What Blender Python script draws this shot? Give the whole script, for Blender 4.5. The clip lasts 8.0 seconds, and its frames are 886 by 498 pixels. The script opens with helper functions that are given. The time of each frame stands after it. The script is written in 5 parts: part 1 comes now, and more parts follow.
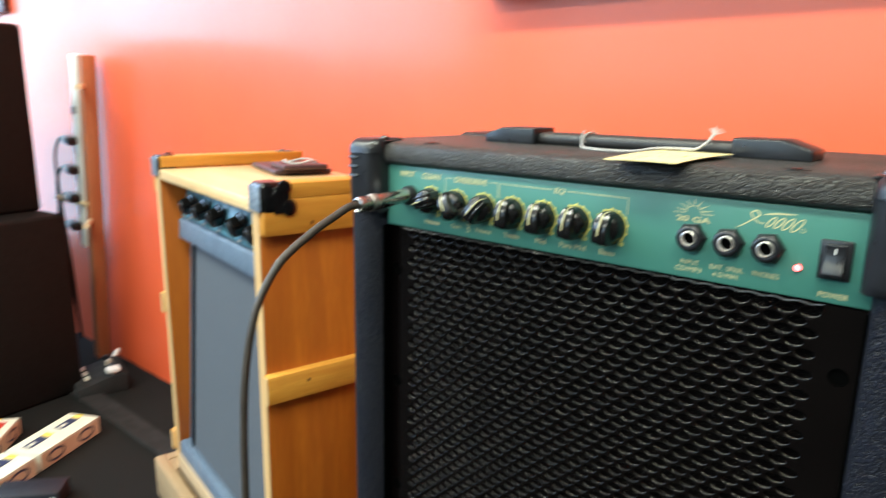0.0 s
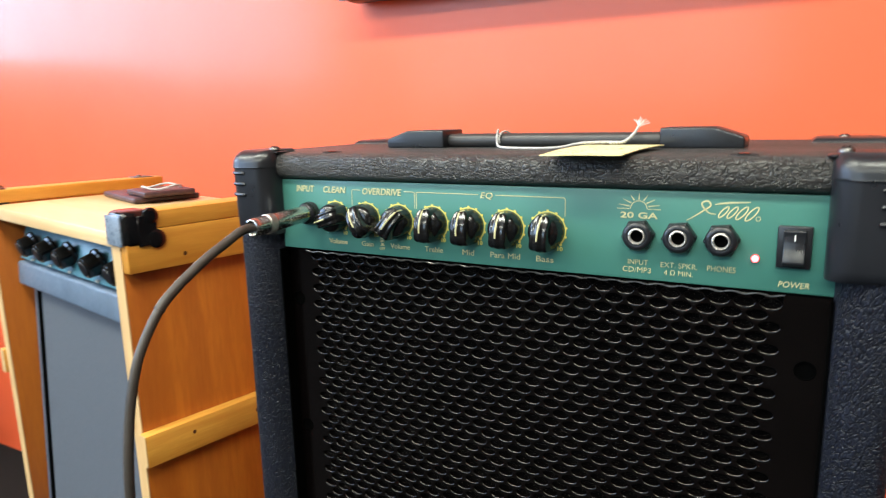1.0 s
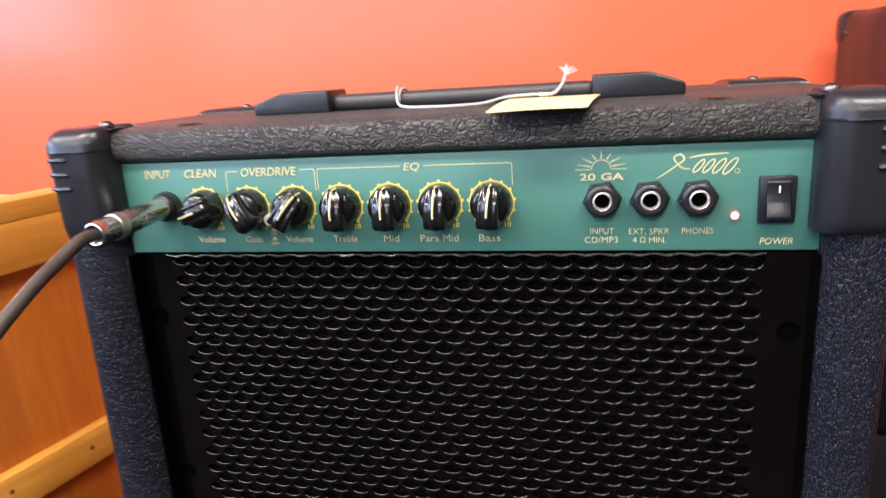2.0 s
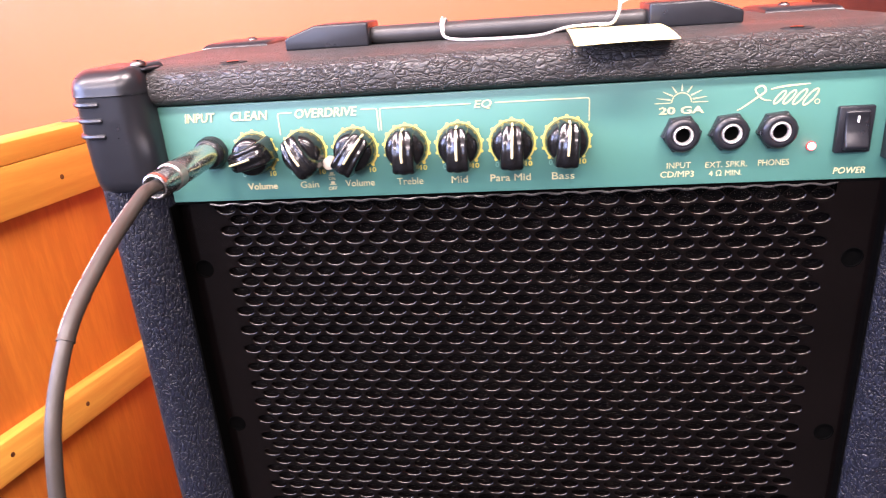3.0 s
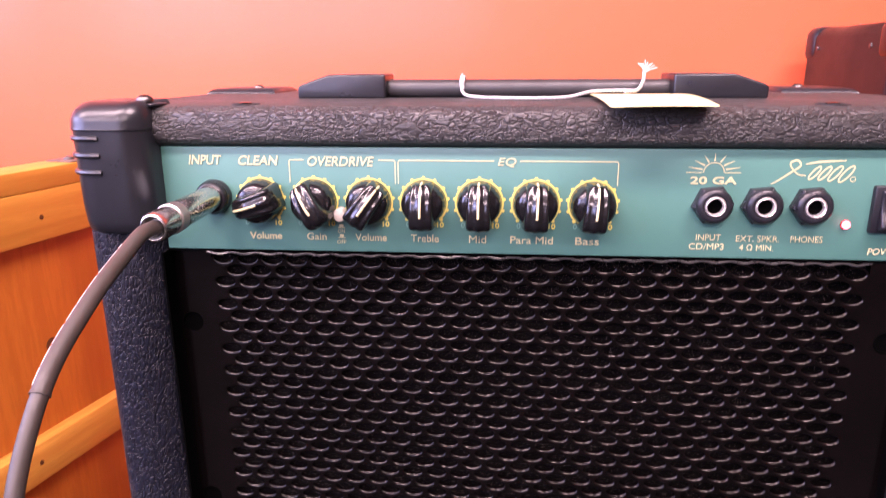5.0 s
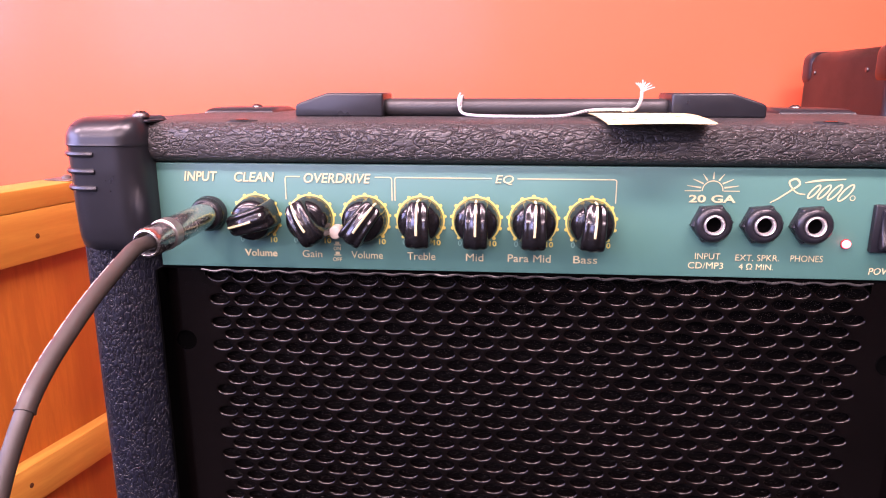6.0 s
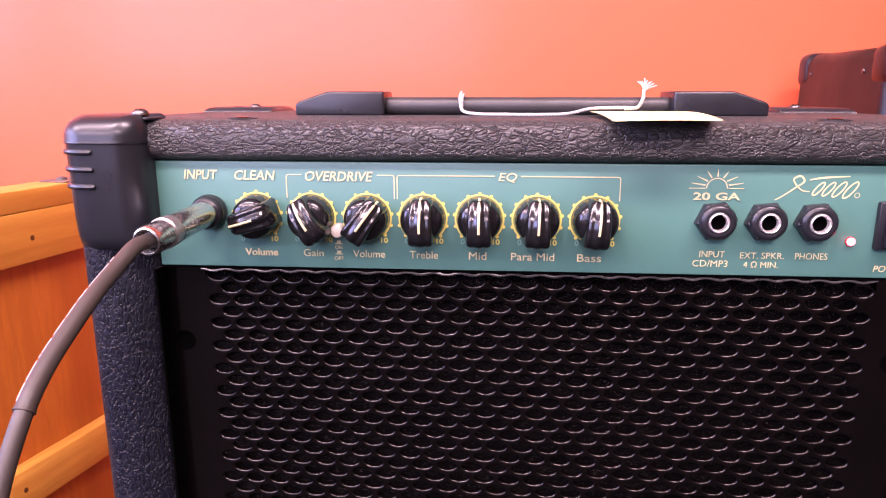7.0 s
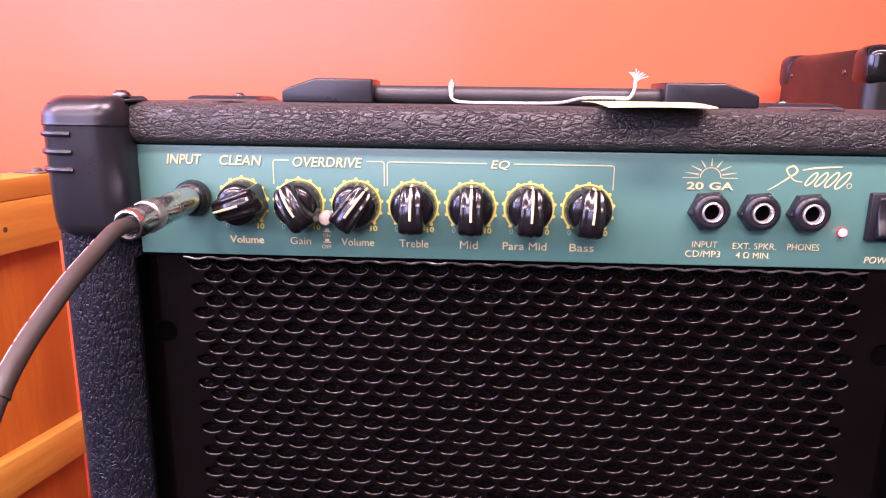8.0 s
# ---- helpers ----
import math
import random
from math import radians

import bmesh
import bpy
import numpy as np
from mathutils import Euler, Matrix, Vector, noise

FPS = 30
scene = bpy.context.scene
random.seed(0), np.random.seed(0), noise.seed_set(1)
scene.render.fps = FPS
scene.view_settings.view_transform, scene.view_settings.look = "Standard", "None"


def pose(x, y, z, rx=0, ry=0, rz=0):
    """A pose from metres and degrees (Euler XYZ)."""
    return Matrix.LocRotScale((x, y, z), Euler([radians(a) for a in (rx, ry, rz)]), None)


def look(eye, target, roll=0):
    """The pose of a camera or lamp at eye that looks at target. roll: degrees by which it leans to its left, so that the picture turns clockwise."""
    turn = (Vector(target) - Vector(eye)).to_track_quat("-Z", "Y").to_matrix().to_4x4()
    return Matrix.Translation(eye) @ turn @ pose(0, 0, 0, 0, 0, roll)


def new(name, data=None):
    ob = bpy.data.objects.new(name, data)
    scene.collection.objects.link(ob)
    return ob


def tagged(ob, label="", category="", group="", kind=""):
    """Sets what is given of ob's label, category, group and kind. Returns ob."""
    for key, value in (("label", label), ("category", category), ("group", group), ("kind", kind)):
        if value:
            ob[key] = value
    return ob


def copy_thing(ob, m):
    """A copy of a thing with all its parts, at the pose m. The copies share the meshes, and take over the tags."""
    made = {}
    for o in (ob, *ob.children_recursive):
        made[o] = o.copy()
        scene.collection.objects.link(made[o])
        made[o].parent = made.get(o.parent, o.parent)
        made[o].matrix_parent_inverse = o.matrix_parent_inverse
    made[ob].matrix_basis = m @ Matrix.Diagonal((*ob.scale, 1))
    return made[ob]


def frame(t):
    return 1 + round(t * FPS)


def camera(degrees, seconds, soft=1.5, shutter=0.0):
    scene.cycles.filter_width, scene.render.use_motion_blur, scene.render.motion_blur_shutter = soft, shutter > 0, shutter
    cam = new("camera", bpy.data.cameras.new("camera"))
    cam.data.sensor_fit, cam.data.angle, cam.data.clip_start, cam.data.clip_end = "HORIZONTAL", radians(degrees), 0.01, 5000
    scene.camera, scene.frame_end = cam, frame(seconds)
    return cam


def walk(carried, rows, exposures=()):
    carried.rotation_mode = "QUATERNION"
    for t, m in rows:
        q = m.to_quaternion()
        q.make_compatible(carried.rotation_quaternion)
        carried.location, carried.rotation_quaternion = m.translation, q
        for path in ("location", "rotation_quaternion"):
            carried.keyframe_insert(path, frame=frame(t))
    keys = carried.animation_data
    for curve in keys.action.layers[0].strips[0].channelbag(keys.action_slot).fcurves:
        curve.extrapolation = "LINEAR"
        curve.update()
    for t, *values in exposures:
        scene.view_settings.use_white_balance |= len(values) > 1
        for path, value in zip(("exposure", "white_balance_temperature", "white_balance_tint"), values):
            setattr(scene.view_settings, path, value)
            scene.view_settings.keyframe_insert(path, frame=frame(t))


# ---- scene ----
cam = camera(67.0, 8.0, soft=1.12, shutter=0.7)
PATH = [
    (0, (0.3695, -0.3722, 0.9105), (-0.8902, 1.1185, 0.4734), 0.95),
    (0.5, (0.3515, -0.3628, 0.9115), (-0.7286, 1.2795, 0.5423), -0.03),
    (1, (0.3139, -0.3471, 0.9001), (-0.6342, 1.3698, 0.5086), -1.41),
    (1.2, (0.3030, -0.3369, 0.8982), (-0.5973, 1.4045, 0.5019), -2.78),
    (2.3, (0.2074, -0.2965, 0.8941), (-0.1072, 1.5940, 0.3220), -3.52),
    (2.5, (0.1947, -0.2978, 0.8931), (-0.1052, 1.5798, 0.2728), -3.89),
    (3, (0.1679, -0.3024, 0.9022), (-0.0694, 1.5501, 0.1865), -4.10),
    (3.5, (0.1584, -0.3039, 0.9029), (-0.0313, 1.5612, 0.2064), -2.48),
    (4, (0.1510, -0.2989, 0.9011), (-0.0345, 1.5877, 0.2637), -1.64),
    (4.5, (0.1480, -0.2906, 0.8960), (-0.0211, 1.6114, 0.3012), -0.97),
    (5, (0.1481, -0.2865, 0.8942), (-0.0132, 1.6356, 0.3656), -0.26),
    (5.2, (0.1491, -0.2846, 0.8928), (-0.0109, 1.6480, 0.4034), -0.10),
    (6.5, (0.1485, -0.2838, 0.8904), (-0.0116, 1.6570, 0.4346), 0.02),
    (7, (0.1452, -0.2826, 0.8883), (0.0016, 1.6610, 0.4390), 0.00),
    (7.5, (0.1408, -0.2816, 0.8854), (0.0404, 1.6644, 0.4350), 0.73),
    (8, (0.1402, -0.2788, 0.8813), (0.0579, 1.6701, 0.4396), 0.79),
]
EXPOSURES = [
    (0, 0.48, 6270, -12), (1.2, 0.50, 6310, -3), (2.3, 0.86, 6440, 18), (3.5, 1.88, 6500, 34),
    (4.5, 1.43, 6640, 44), (5.2, 1.13, 6690, 53), (8, 1.03, 6580, 56),
]
walk(cam, [(t, look(eye, target, roll)) for t, eye, target, roll in PATH], EXPOSURES)

# ---- world and light ----
world = bpy.data.worlds.new("world")
scene.world = world
world.use_nodes = True
sky = world.node_tree.nodes.new("ShaderNodeTexSky")
sky.sky_type, sky.sun_disc, sky.sun_elevation, sky.sun_rotation = "NISHITA", False, radians(35), radians(-90)
world.node_tree.links.new(sky.outputs[0], world.node_tree.nodes["Background"].inputs[0])
world.node_tree.nodes["Background"].inputs[1].default_value = 0.12


def area(name, m, sx, sy, watts, colour):
    lamp = bpy.data.lights.new(name, "AREA")
    lamp.shape, lamp.size, lamp.size_y, lamp.energy, lamp.color = "RECTANGLE", sx, sy, watts, colour
    ob = new(name, lamp)
    ob.matrix_world = m
    return ob


ROOM_W, ROOM_E, ROOM_S, ROOM_N, ROOM_H = -3.6, 3.2, -4.2, 0.6, 2.7
area("window_daylight", pose(ROOM_W + 0.02, -1.75, 1.86, 0, -90, 0), 1.28, 3.2, 90, (0.45, 0.59, 1.0))
area("door_daylight", pose(ROOM_W + 0.02, 0.2, 1.15, 0, -90, 0), 2.0, 0.62, 15, (0.50, 0.64, 1.0))
area("shopfront_daylight", pose(-1.6, ROOM_S + 0.02, 1.78, 90, 0, 0), 3.2, 1.5, 40, (0.60, 0.72, 1.0))
CEILING_LAMPS = [(lx, ly) for lx in (-2.3, -0.7, 0.9) for ly in (-0.95, -2.9)]
for lx, ly in CEILING_LAMPS:
    area("ceiling_lamp_light", pose(lx, ly, ROOM_H - 0.075), 1.15, 0.26, 38, (1.0, 0.915, 0.83))


# ---- materials ----
def mat(name, colour, rough=0.5, metal=0.0, spec=0.5, coat=0.0):
    m = bpy.data.materials.new(name)
    m.use_nodes = True
    b = m.node_tree.nodes["Principled BSDF"]
    b.inputs["Base Color"].default_value = (*colour, 1)
    b.inputs["Roughness"].default_value = rough
    b.inputs["Metallic"].default_value = metal
    b.inputs["Specular IOR Level"].default_value = spec
    b.inputs["Coat Weight"].default_value = coat
    b.inputs["Coat Roughness"].default_value = 0.12
    return m


def nodes_of(m):
    return m.node_tree.nodes, m.node_tree.links, m.node_tree.nodes["Principled BSDF"]


def coords(m, scale=(1, 1, 1), turn=(0, 0, 0)):
    n, l, _ = nodes_of(m)
    tc, mp = n.new("ShaderNodeTexCoord"), n.new("ShaderNodeMapping")
    mp.inputs["Scale"].default_value = scale
    mp.inputs["Rotation"].default_value = turn
    l.new(tc.outputs["Object"], mp.inputs[0])
    return mp.outputs[0]


def noise_tex(m, vec, scale, detail=4, rough=0.55, distortion=0.0):
    n, l, _ = nodes_of(m)
    t = n.new("ShaderNodeTexNoise")
    t.inputs["Scale"].default_value, t.inputs["Detail"].default_value = scale, detail
    t.inputs["Roughness"].default_value, t.inputs["Distortion"].default_value = rough, distortion
    l.new(vec, t.inputs["Vector"])
    return t.outputs["Fac"]


def ramp(m, fac, stops):
    n, l, _ = nodes_of(m)
    r = n.new("ShaderNodeValToRGB")
    while len(r.color_ramp.elements) < len(stops):
        r.color_ramp.elements.new(0.5)
    for e, (p, c) in zip(r.color_ramp.elements, stops):
        e.position = p
        e.color = (*c, 1) if len(c) == 3 else c
    l.new(fac, r.inputs[0])
    return r.outputs[0]


def grey(v):
    return (v, v, v)


def bump(m, height, strength, distance, under=None):
    n, l, b = nodes_of(m)
    k = n.new("ShaderNodeBump")
    k.inputs["Strength"].default_value, k.inputs["Distance"].default_value = strength, distance
    l.new(height, k.inputs["Height"])
    if under is not None:
        l.new(under, k.inputs["Normal"])
    l.new(k.outputs[0], b.inputs["Normal"])
    return k.outputs[0]


def mix(m, fac, a, b, mode="MIX"):
    n, l, _ = nodes_of(m)
    x = n.new("ShaderNodeMix")
    x.data_type, x.blend_type = "RGBA", mode
    for sock, v in ((x.inputs["Factor"], fac), (x.inputs[6], a), (x.inputs[7], b)):
        if isinstance(v, (int, float)):
            sock.default_value = v
        elif isinstance(v, tuple):
            sock.default_value = (*v, 1)
        else:
            l.new(v, sock)
    return x.outputs[2]


def mottled(m, a, b, scale, rough_lo, rough_hi, bump_scale=0, bump_size=0.0, stretch=(1, 1, 1)):
    n, l, p = nodes_of(m)
    v = coords(m, stretch)
    f = noise_tex(m, v, scale, 5)
    l.new(ramp(m, f, [(0.3, a), (0.7, b)]), p.inputs["Base Color"])
    g = noise_tex(m, v, scale * 4.7, 3)
    l.new(ramp(m, g, [(0.3, grey(rough_lo)), (0.7, grey(rough_hi))]), p.inputs["Roughness"])
    if bump_scale:
        bump(m, noise_tex(m, v, bump_scale, 4), 0.5, bump_size)
    return m


def leatherette(name, a, b, cell, depth, rough, stretch=(1, 1, 1), seams=1.0, spec=0.5):
    """Grained vinyl: winding creases that run one way, and shorter ones between them."""
    m = mat(name, a, rough, spec=spec)
    n, l, p = nodes_of(m)
    v = coords(m, stretch)

    def valley(fac, width):
        off = n.new("ShaderNodeMath")
        off.operation = "SUBTRACT"
        l.new(fac, off.inputs[0])
        off.inputs[1].default_value = 0.5
        size = n.new("ShaderNodeMath")
        size.operation = "ABSOLUTE"
        l.new(off.outputs[0], size.inputs[0])
        return ramp(m, size.outputs[0], [(0.0, grey(0)), (width * 0.45, grey(0.5)), (width, grey(0.92)), (width * 2.4, grey(1))])

    warp = n.new("ShaderNodeTexNoise")
    warp.inputs["Scale"].default_value, warp.inputs["Detail"].default_value = 1.5 / cell, 2
    l.new(v, warp.inputs["Vector"])
    add = n.new("ShaderNodeVectorMath")
    add.operation = "MULTIPLY_ADD"
    l.new(warp.outputs["Color"], add.inputs[0])
    add.inputs[1].default_value = (cell * 1.3,) * 3
    l.new(v, add.inputs[2])
    edge = n.new("ShaderNodeTexVoronoi")
    edge.feature = "DISTANCE_TO_EDGE"
    edge.inputs["Scale"].default_value = 1.0 / cell
    l.new(add.outputs[0], edge.inputs["Vector"])
    short = ramp(m, edge.outputs["Distance"], [(0.0, grey(0.0)), (0.03, grey(0.34)), (0.08, grey(0.66)), (0.17, grey(0.88)), (0.34, grey(1))])
    broken = ramp(m, noise_tex(m, v, 0.55 / cell, 2), [(0.34, grey(0.2)), (0.50, grey(1))])
    short = mix(m, broken, (0.93, 0.93, 0.93), short)
    long = valley(noise_tex(m, v, 0.40 / cell, 1.0, 0.5, 0.4), 0.03)
    crease = mix(m, 0.7, short, long, "MULTIPLY")
    swell = noise_tex(m, v, 0.5 / cell, 2)
    h = mix(m, 0.24, crease, swell)
    first = bump(m, h, min(1.0, 0.95 * seams), depth)
    fine = noise_tex(m, v, 3.4 / cell, 3)
    bump(m, fine, 0.16, depth * 0.3, first)
    # darker colour a in the creases paints some shade on top of the bump
    l.new(mix(m, crease, a, b), p.inputs["Base Color"])
    wear = noise_tex(m, v, 0.05 / cell, 4)
    l.new(ramp(m, wear, [(0.3, grey(rough - 0.06)), (0.7, grey(rough + 0.1))]), p.inputs["Roughness"])
    return m


def timber(name, pale, mid, dark, rough, grain_axis="y", coat=0.25, ring=9.0):
    m = mat(name, mid, rough, coat=coat)
    n, l, p = nodes_of(m)
    sx = {"x": (0.10, 1, 1), "y": (1, 0.10, 1), "z": (1, 1, 0.10)}[grain_axis]
    v = coords(m, sx)
    big = noise_tex(m, v, ring, 4, 0.6, 1.2)
    wave = n.new("ShaderNodeTexWave")
    wave.wave_type, wave.bands_direction = "BANDS", "Z" if grain_axis != "z" else "X"
    wave.inputs["Scale"].default_value, wave.inputs["Distortion"].default_value = ring * 1.6, 9
    wave.inputs["Detail"].default_value, wave.inputs["Detail Scale"].default_value = 3, 1.4
    l.new(v, wave.inputs["Vector"])
    fine = noise_tex(m, v, 180, 4, 0.7)
    c1 = ramp(m, big, [(0.25, dark), (0.5, mid), (0.78, pale)])
    c2 = mix(m, ramp(m, wave.outputs["Fac"], [(0.0, grey(0.42)), (0.45, grey(0.0))]), c1, dark)
    c3 = mix(m, ramp(m, fine, [(0.42, grey(0.32)), (0.6, grey(0))]), c2, dark)
    l.new(c3, p.inputs["Base Color"])
    l.new(ramp(m, big, [(0.3, grey(rough - 0.06)), (0.7, grey(rough + 0.1))]), p.inputs["Roughness"])
    bump(m, fine, 0.3, 0.0004)
    return m


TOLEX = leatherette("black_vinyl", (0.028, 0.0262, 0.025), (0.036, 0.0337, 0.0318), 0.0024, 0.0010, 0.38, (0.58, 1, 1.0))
# same vinyl for the sides, with shade and blue daylight put into its colour
TOLEX_SIDE_SHADED = leatherette("black_vinyl_blue_shade", (0.0044, 0.0050, 0.0086), (0.0082, 0.0094, 0.0172), 0.0021, 0.0013, 0.38, (1.15, 1, 0.58), 0.9, 0.3)
SMOOTH_VINYL = leatherette("smooth_black_vinyl", (0.003, 0.003, 0.003), (0.0045, 0.0042, 0.0042), 0.0016, 0.00012, 0.34, (1, 1, 1), 0.5, 0.4)
PLASTIC = mottled(mat("black_moulded_plastic", (0.007, 0.007, 0.008), 0.3, spec=0.45), (0.0095, 0.0100, 0.0125), (0.0135, 0.0140, 0.0170), 18, 0.27, 0.35, 2200, 0.00002)
GLOSS = mottled(mat("glossy_black_plastic", (0.005, 0.005, 0.0055), 0.12), (0.004, 0.004, 0.0045), (0.006, 0.006, 0.0065), 120, 0.08, 0.16)
KNOB = mottled(mat("black_knob_plastic", (0.006, 0.006, 0.0065), 0.2, spec=0.6), (0.005, 0.005, 0.0055), (0.007, 0.007, 0.0075), 200, 0.15, 0.21)
RUBBER = mottled(mat("black_rubber", (0.012, 0.012, 0.0125), 0.5, spec=0.4), (0.010, 0.010, 0.0105), (0.016, 0.016, 0.0165), 90, 0.42, 0.6, 700, 0.0001)
BAR_RUBBER = mottled(mat("dark_grey_rubber", (0.028, 0.026, 0.026), 0.45), (0.022, 0.021, 0.021), (0.034, 0.032, 0.032), 70, 0.38, 0.5, 900, 0.00008)
CABLE_RUBBER = mottled(mat("grey_black_cable_jacket", (0.044, 0.035, 0.028), 0.42), (0.032, 0.026, 0.0215), (0.047, 0.0385, 0.032), 60, 0.42, 0.58, 500, 0.00014)
CHROME = mottled(mat("chrome", (0.75, 0.74, 0.72), 0.12, 1.0), (0.52, 0.51, 0.48), (0.64, 0.63, 0.60), 300, 0.16, 0.30)
BRIGHT_RING = mottled(mat("bright_plated_ring", (0.9, 0.88, 0.85), 0.3, 0.8), (0.60, 0.57, 0.54), (0.70, 0.67, 0.64), 300, 0.26, 0.36)
STEEL = mottled(mat("zinc_screw_steel", (0.5, 0.49, 0.47), 0.3, 1.0), (0.12, 0.115, 0.11), (0.20, 0.19, 0.185), 400, 0.34, 0.46)
GRILLE = mottled(mat("black_painted_steel", (0.0012, 0.0008, 0.0008), 0.13, spec=0.37), (0.0013, 0.0009, 0.0009), (0.0022, 0.0015, 0.0015), 25, 0.14, 0.18)
GRILLE.node_tree.nodes["Principled BSDF"].inputs["Specular Tint"].default_value = (1.0, 0.93, 0.88, 1)
# paler than the grille: the highlight along its upper edge is in the colour
LIP = mottled(mat("highlit_steel_edge", (0.06, 0.058, 0.055), 0.3, 0.6), (0.05, 0.048, 0.046), (0.10, 0.096, 0.09), 90, 0.24, 0.36)
# near-black: gives shallow slots, bores and fixing holes their depth shade as colour
HOLE = mat("dark_hollow", (0.0006, 0.0006, 0.0006), 0.9, spec=0.02)
TEAL = mottled(mat("teal_enamelled_panel", (0.064, 0.196, 0.172), 0.42), (0.050, 0.160, 0.130), (0.058, 0.174, 0.143), 9, 0.36, 0.46, 2600, 0.00003)
PRINT = mat("pale_yellow_print", (0.52, 0.48, 0.26), 0.5)
PRINT_DIAL = mat("yellow_dial_print", (0.66, 0.58, 0.13), 0.5)
PRINT_FAINT = mat("faded_grey_print", (0.16, 0.36, 0.30), 0.5)
IVORY = mat("ivory_plastic", (0.38, 0.35, 0.29), 0.35)
WHITE = mottled(mat("white_plastic", (0.8, 0.8, 0.78), 0.4), (0.72, 0.73, 0.73), (0.84, 0.84, 0.82), 20, 0.35, 0.5)
STRING = mottled(mat("white_cotton_string", (0.7, 0.68, 0.66), 0.85), (0.40, 0.385, 0.375), (0.60, 0.585, 0.57), 900, 0.8, 0.95, 2500, 0.0003)
CARD = mottled(mat("pale_yellow_card", (0.86, 0.76, 0.29), 0.28), (0.82, 0.73, 0.36), (0.86, 0.78, 0.42), 40, 0.24, 0.36)
PINE_Y = timber("varnished_pine", (0.68, 0.37, 0.062), (0.59, 0.28, 0.040), (0.43, 0.165, 0.019), 0.44, coat=0.1)
PINE_X = timber("varnished_pine_across", (0.78, 0.60, 0.36), (0.72, 0.52, 0.29), (0.60, 0.39, 0.18), 0.40, "x", coat=0.1)
PINE_PANEL = timber("amber_pine_panel", (0.58, 0.205, 0.025), (0.45, 0.135, 0.0135), (0.27, 0.062, 0.0065), 0.42, "z", 0.1, 6.0)
END_GRAIN = timber("pale_pine_edge", (0.64, 0.44, 0.22), (0.57, 0.375, 0.17), (0.44, 0.26, 0.10), 0.55, "z", 0.05)
RAW_PINE = timber("unpainted_pine", (0.36, 0.26, 0.15), (0.30, 0.205, 0.11), (0.20, 0.13, 0.065), 0.6, "x", 0.0)
KNOT = mottled(mat("pine_knot", (0.07, 0.02, 0.006), 0.4), (0.04, 0.012, 0.004), (0.14, 0.045, 0.010), 260, 0.35, 0.5)
BLUE_GREY = mottled(mat("blue_grey_vinyl", (0.09, 0.125, 0.18), 0.5), (0.08, 0.11, 0.16), (0.11, 0.15, 0.21), 30, 0.42, 0.58, 600, 0.0002)
BLUE_PANEL = mottled(mat("blue_enamelled_panel", (0.045, 0.14, 0.19), 0.35), (0.04, 0.125, 0.17), (0.055, 0.16, 0.21), 20, 0.3, 0.42)
CLOTH = mottled(mat("grey_speaker_cloth", (0.06, 0.069, 0.086), 0.8), (0.05, 0.058, 0.074), (0.08, 0.09, 0.11), 700, 0.75, 0.9, 1200, 0.0004)
CARPET = mottled(mat("black_carpet", (0.006, 0.0065, 0.0065), 0.9, spec=0.2), (0.0045, 0.0048, 0.0048), (0.010, 0.0105, 0.0105), 260, 0.85, 0.98, 700, 0.0015)
TRIM_GREY = mottled(mat("worn_grey_edge_strip", (0.022, 0.022, 0.023), 0.85, spec=0.15), (0.015, 0.015, 0.016), (0.028, 0.028, 0.029), 14, 0.8, 0.95)
CABINET = mottled(mat("black_speaker_carpet", (0.0045, 0.004, 0.004), 0.8, spec=0.2), (0.0035, 0.0032, 0.0032), (0.0065, 0.006, 0.006), 60, 0.65, 0.85, 900, 0.0006)
# black glass lifted to bluish grey, a reflection put into the base colour
SCREEN = mottled(mat("screen_glass_painted_sheen", (0.03, 0.03, 0.038), 0.2), (0.05, 0.05, 0.062), (0.062, 0.062, 0.076), 4, 0.22, 0.3)
RIM_GREY = mottled(mat("grey_plastic_rim", (0.2, 0.19, 0.19), 0.4), (0.17, 0.16, 0.16), (0.22, 0.21, 0.21), 30, 0.35, 0.5)
CARTON = mottled(mat("white_carton", (0.78, 0.75, 0.68), 0.5), (0.58, 0.58, 0.47), (0.68, 0.68, 0.58), 12, 0.42, 0.6)
KRAFT = mottled(mat("beige_carton_side", (0.62, 0.52, 0.36), 0.6), (0.55, 0.45, 0.30), (0.68, 0.58, 0.42), 14, 0.5, 0.7)
RED_INK = mat("red_print", (0.45, 0.03, 0.02), 0.5)
BLUE_INK = mat("dark_blue_print", (0.03, 0.04, 0.09), 0.45)
YELLOW_INK = mat("yellow_print", (0.85, 0.62, 0.06), 0.5)
MAROON = mottled(mat("dark_maroon_leather", (0.045, 0.02, 0.024), 0.3), (0.035, 0.016, 0.02), (0.065, 0.03, 0.034), 80, 0.32, 0.48, 700, 0.0002)

CEIL_PAINT = mottled(mat("white_ceiling_paint", (0.72, 0.7, 0.66), 0.9), (0.68, 0.66, 0.62), (0.76, 0.74, 0.7), 3, 0.85, 0.95)
PALE_WALL = mottled(mat("taupe_wall_paint", (0.10, 0.085, 0.075), 0.85), (0.085, 0.07, 0.06), (0.115, 0.10, 0.085), 2, 0.8, 0.95)
WALL_PAINT = mat("orange_red_satin_paint", (0.78, 0.135, 0.045), 0.2, spec=0.4)
_n, _l, _p = nodes_of(WALL_PAINT)
_v = coords(WALL_PAINT)
_l.new(ramp(WALL_PAINT, noise_tex(WALL_PAINT, _v, 2.2, 4), [(0.3, (0.76, 0.112, 0.040)), (0.7, (0.82, 0.130, 0.050))]), _p.inputs["Base Color"])
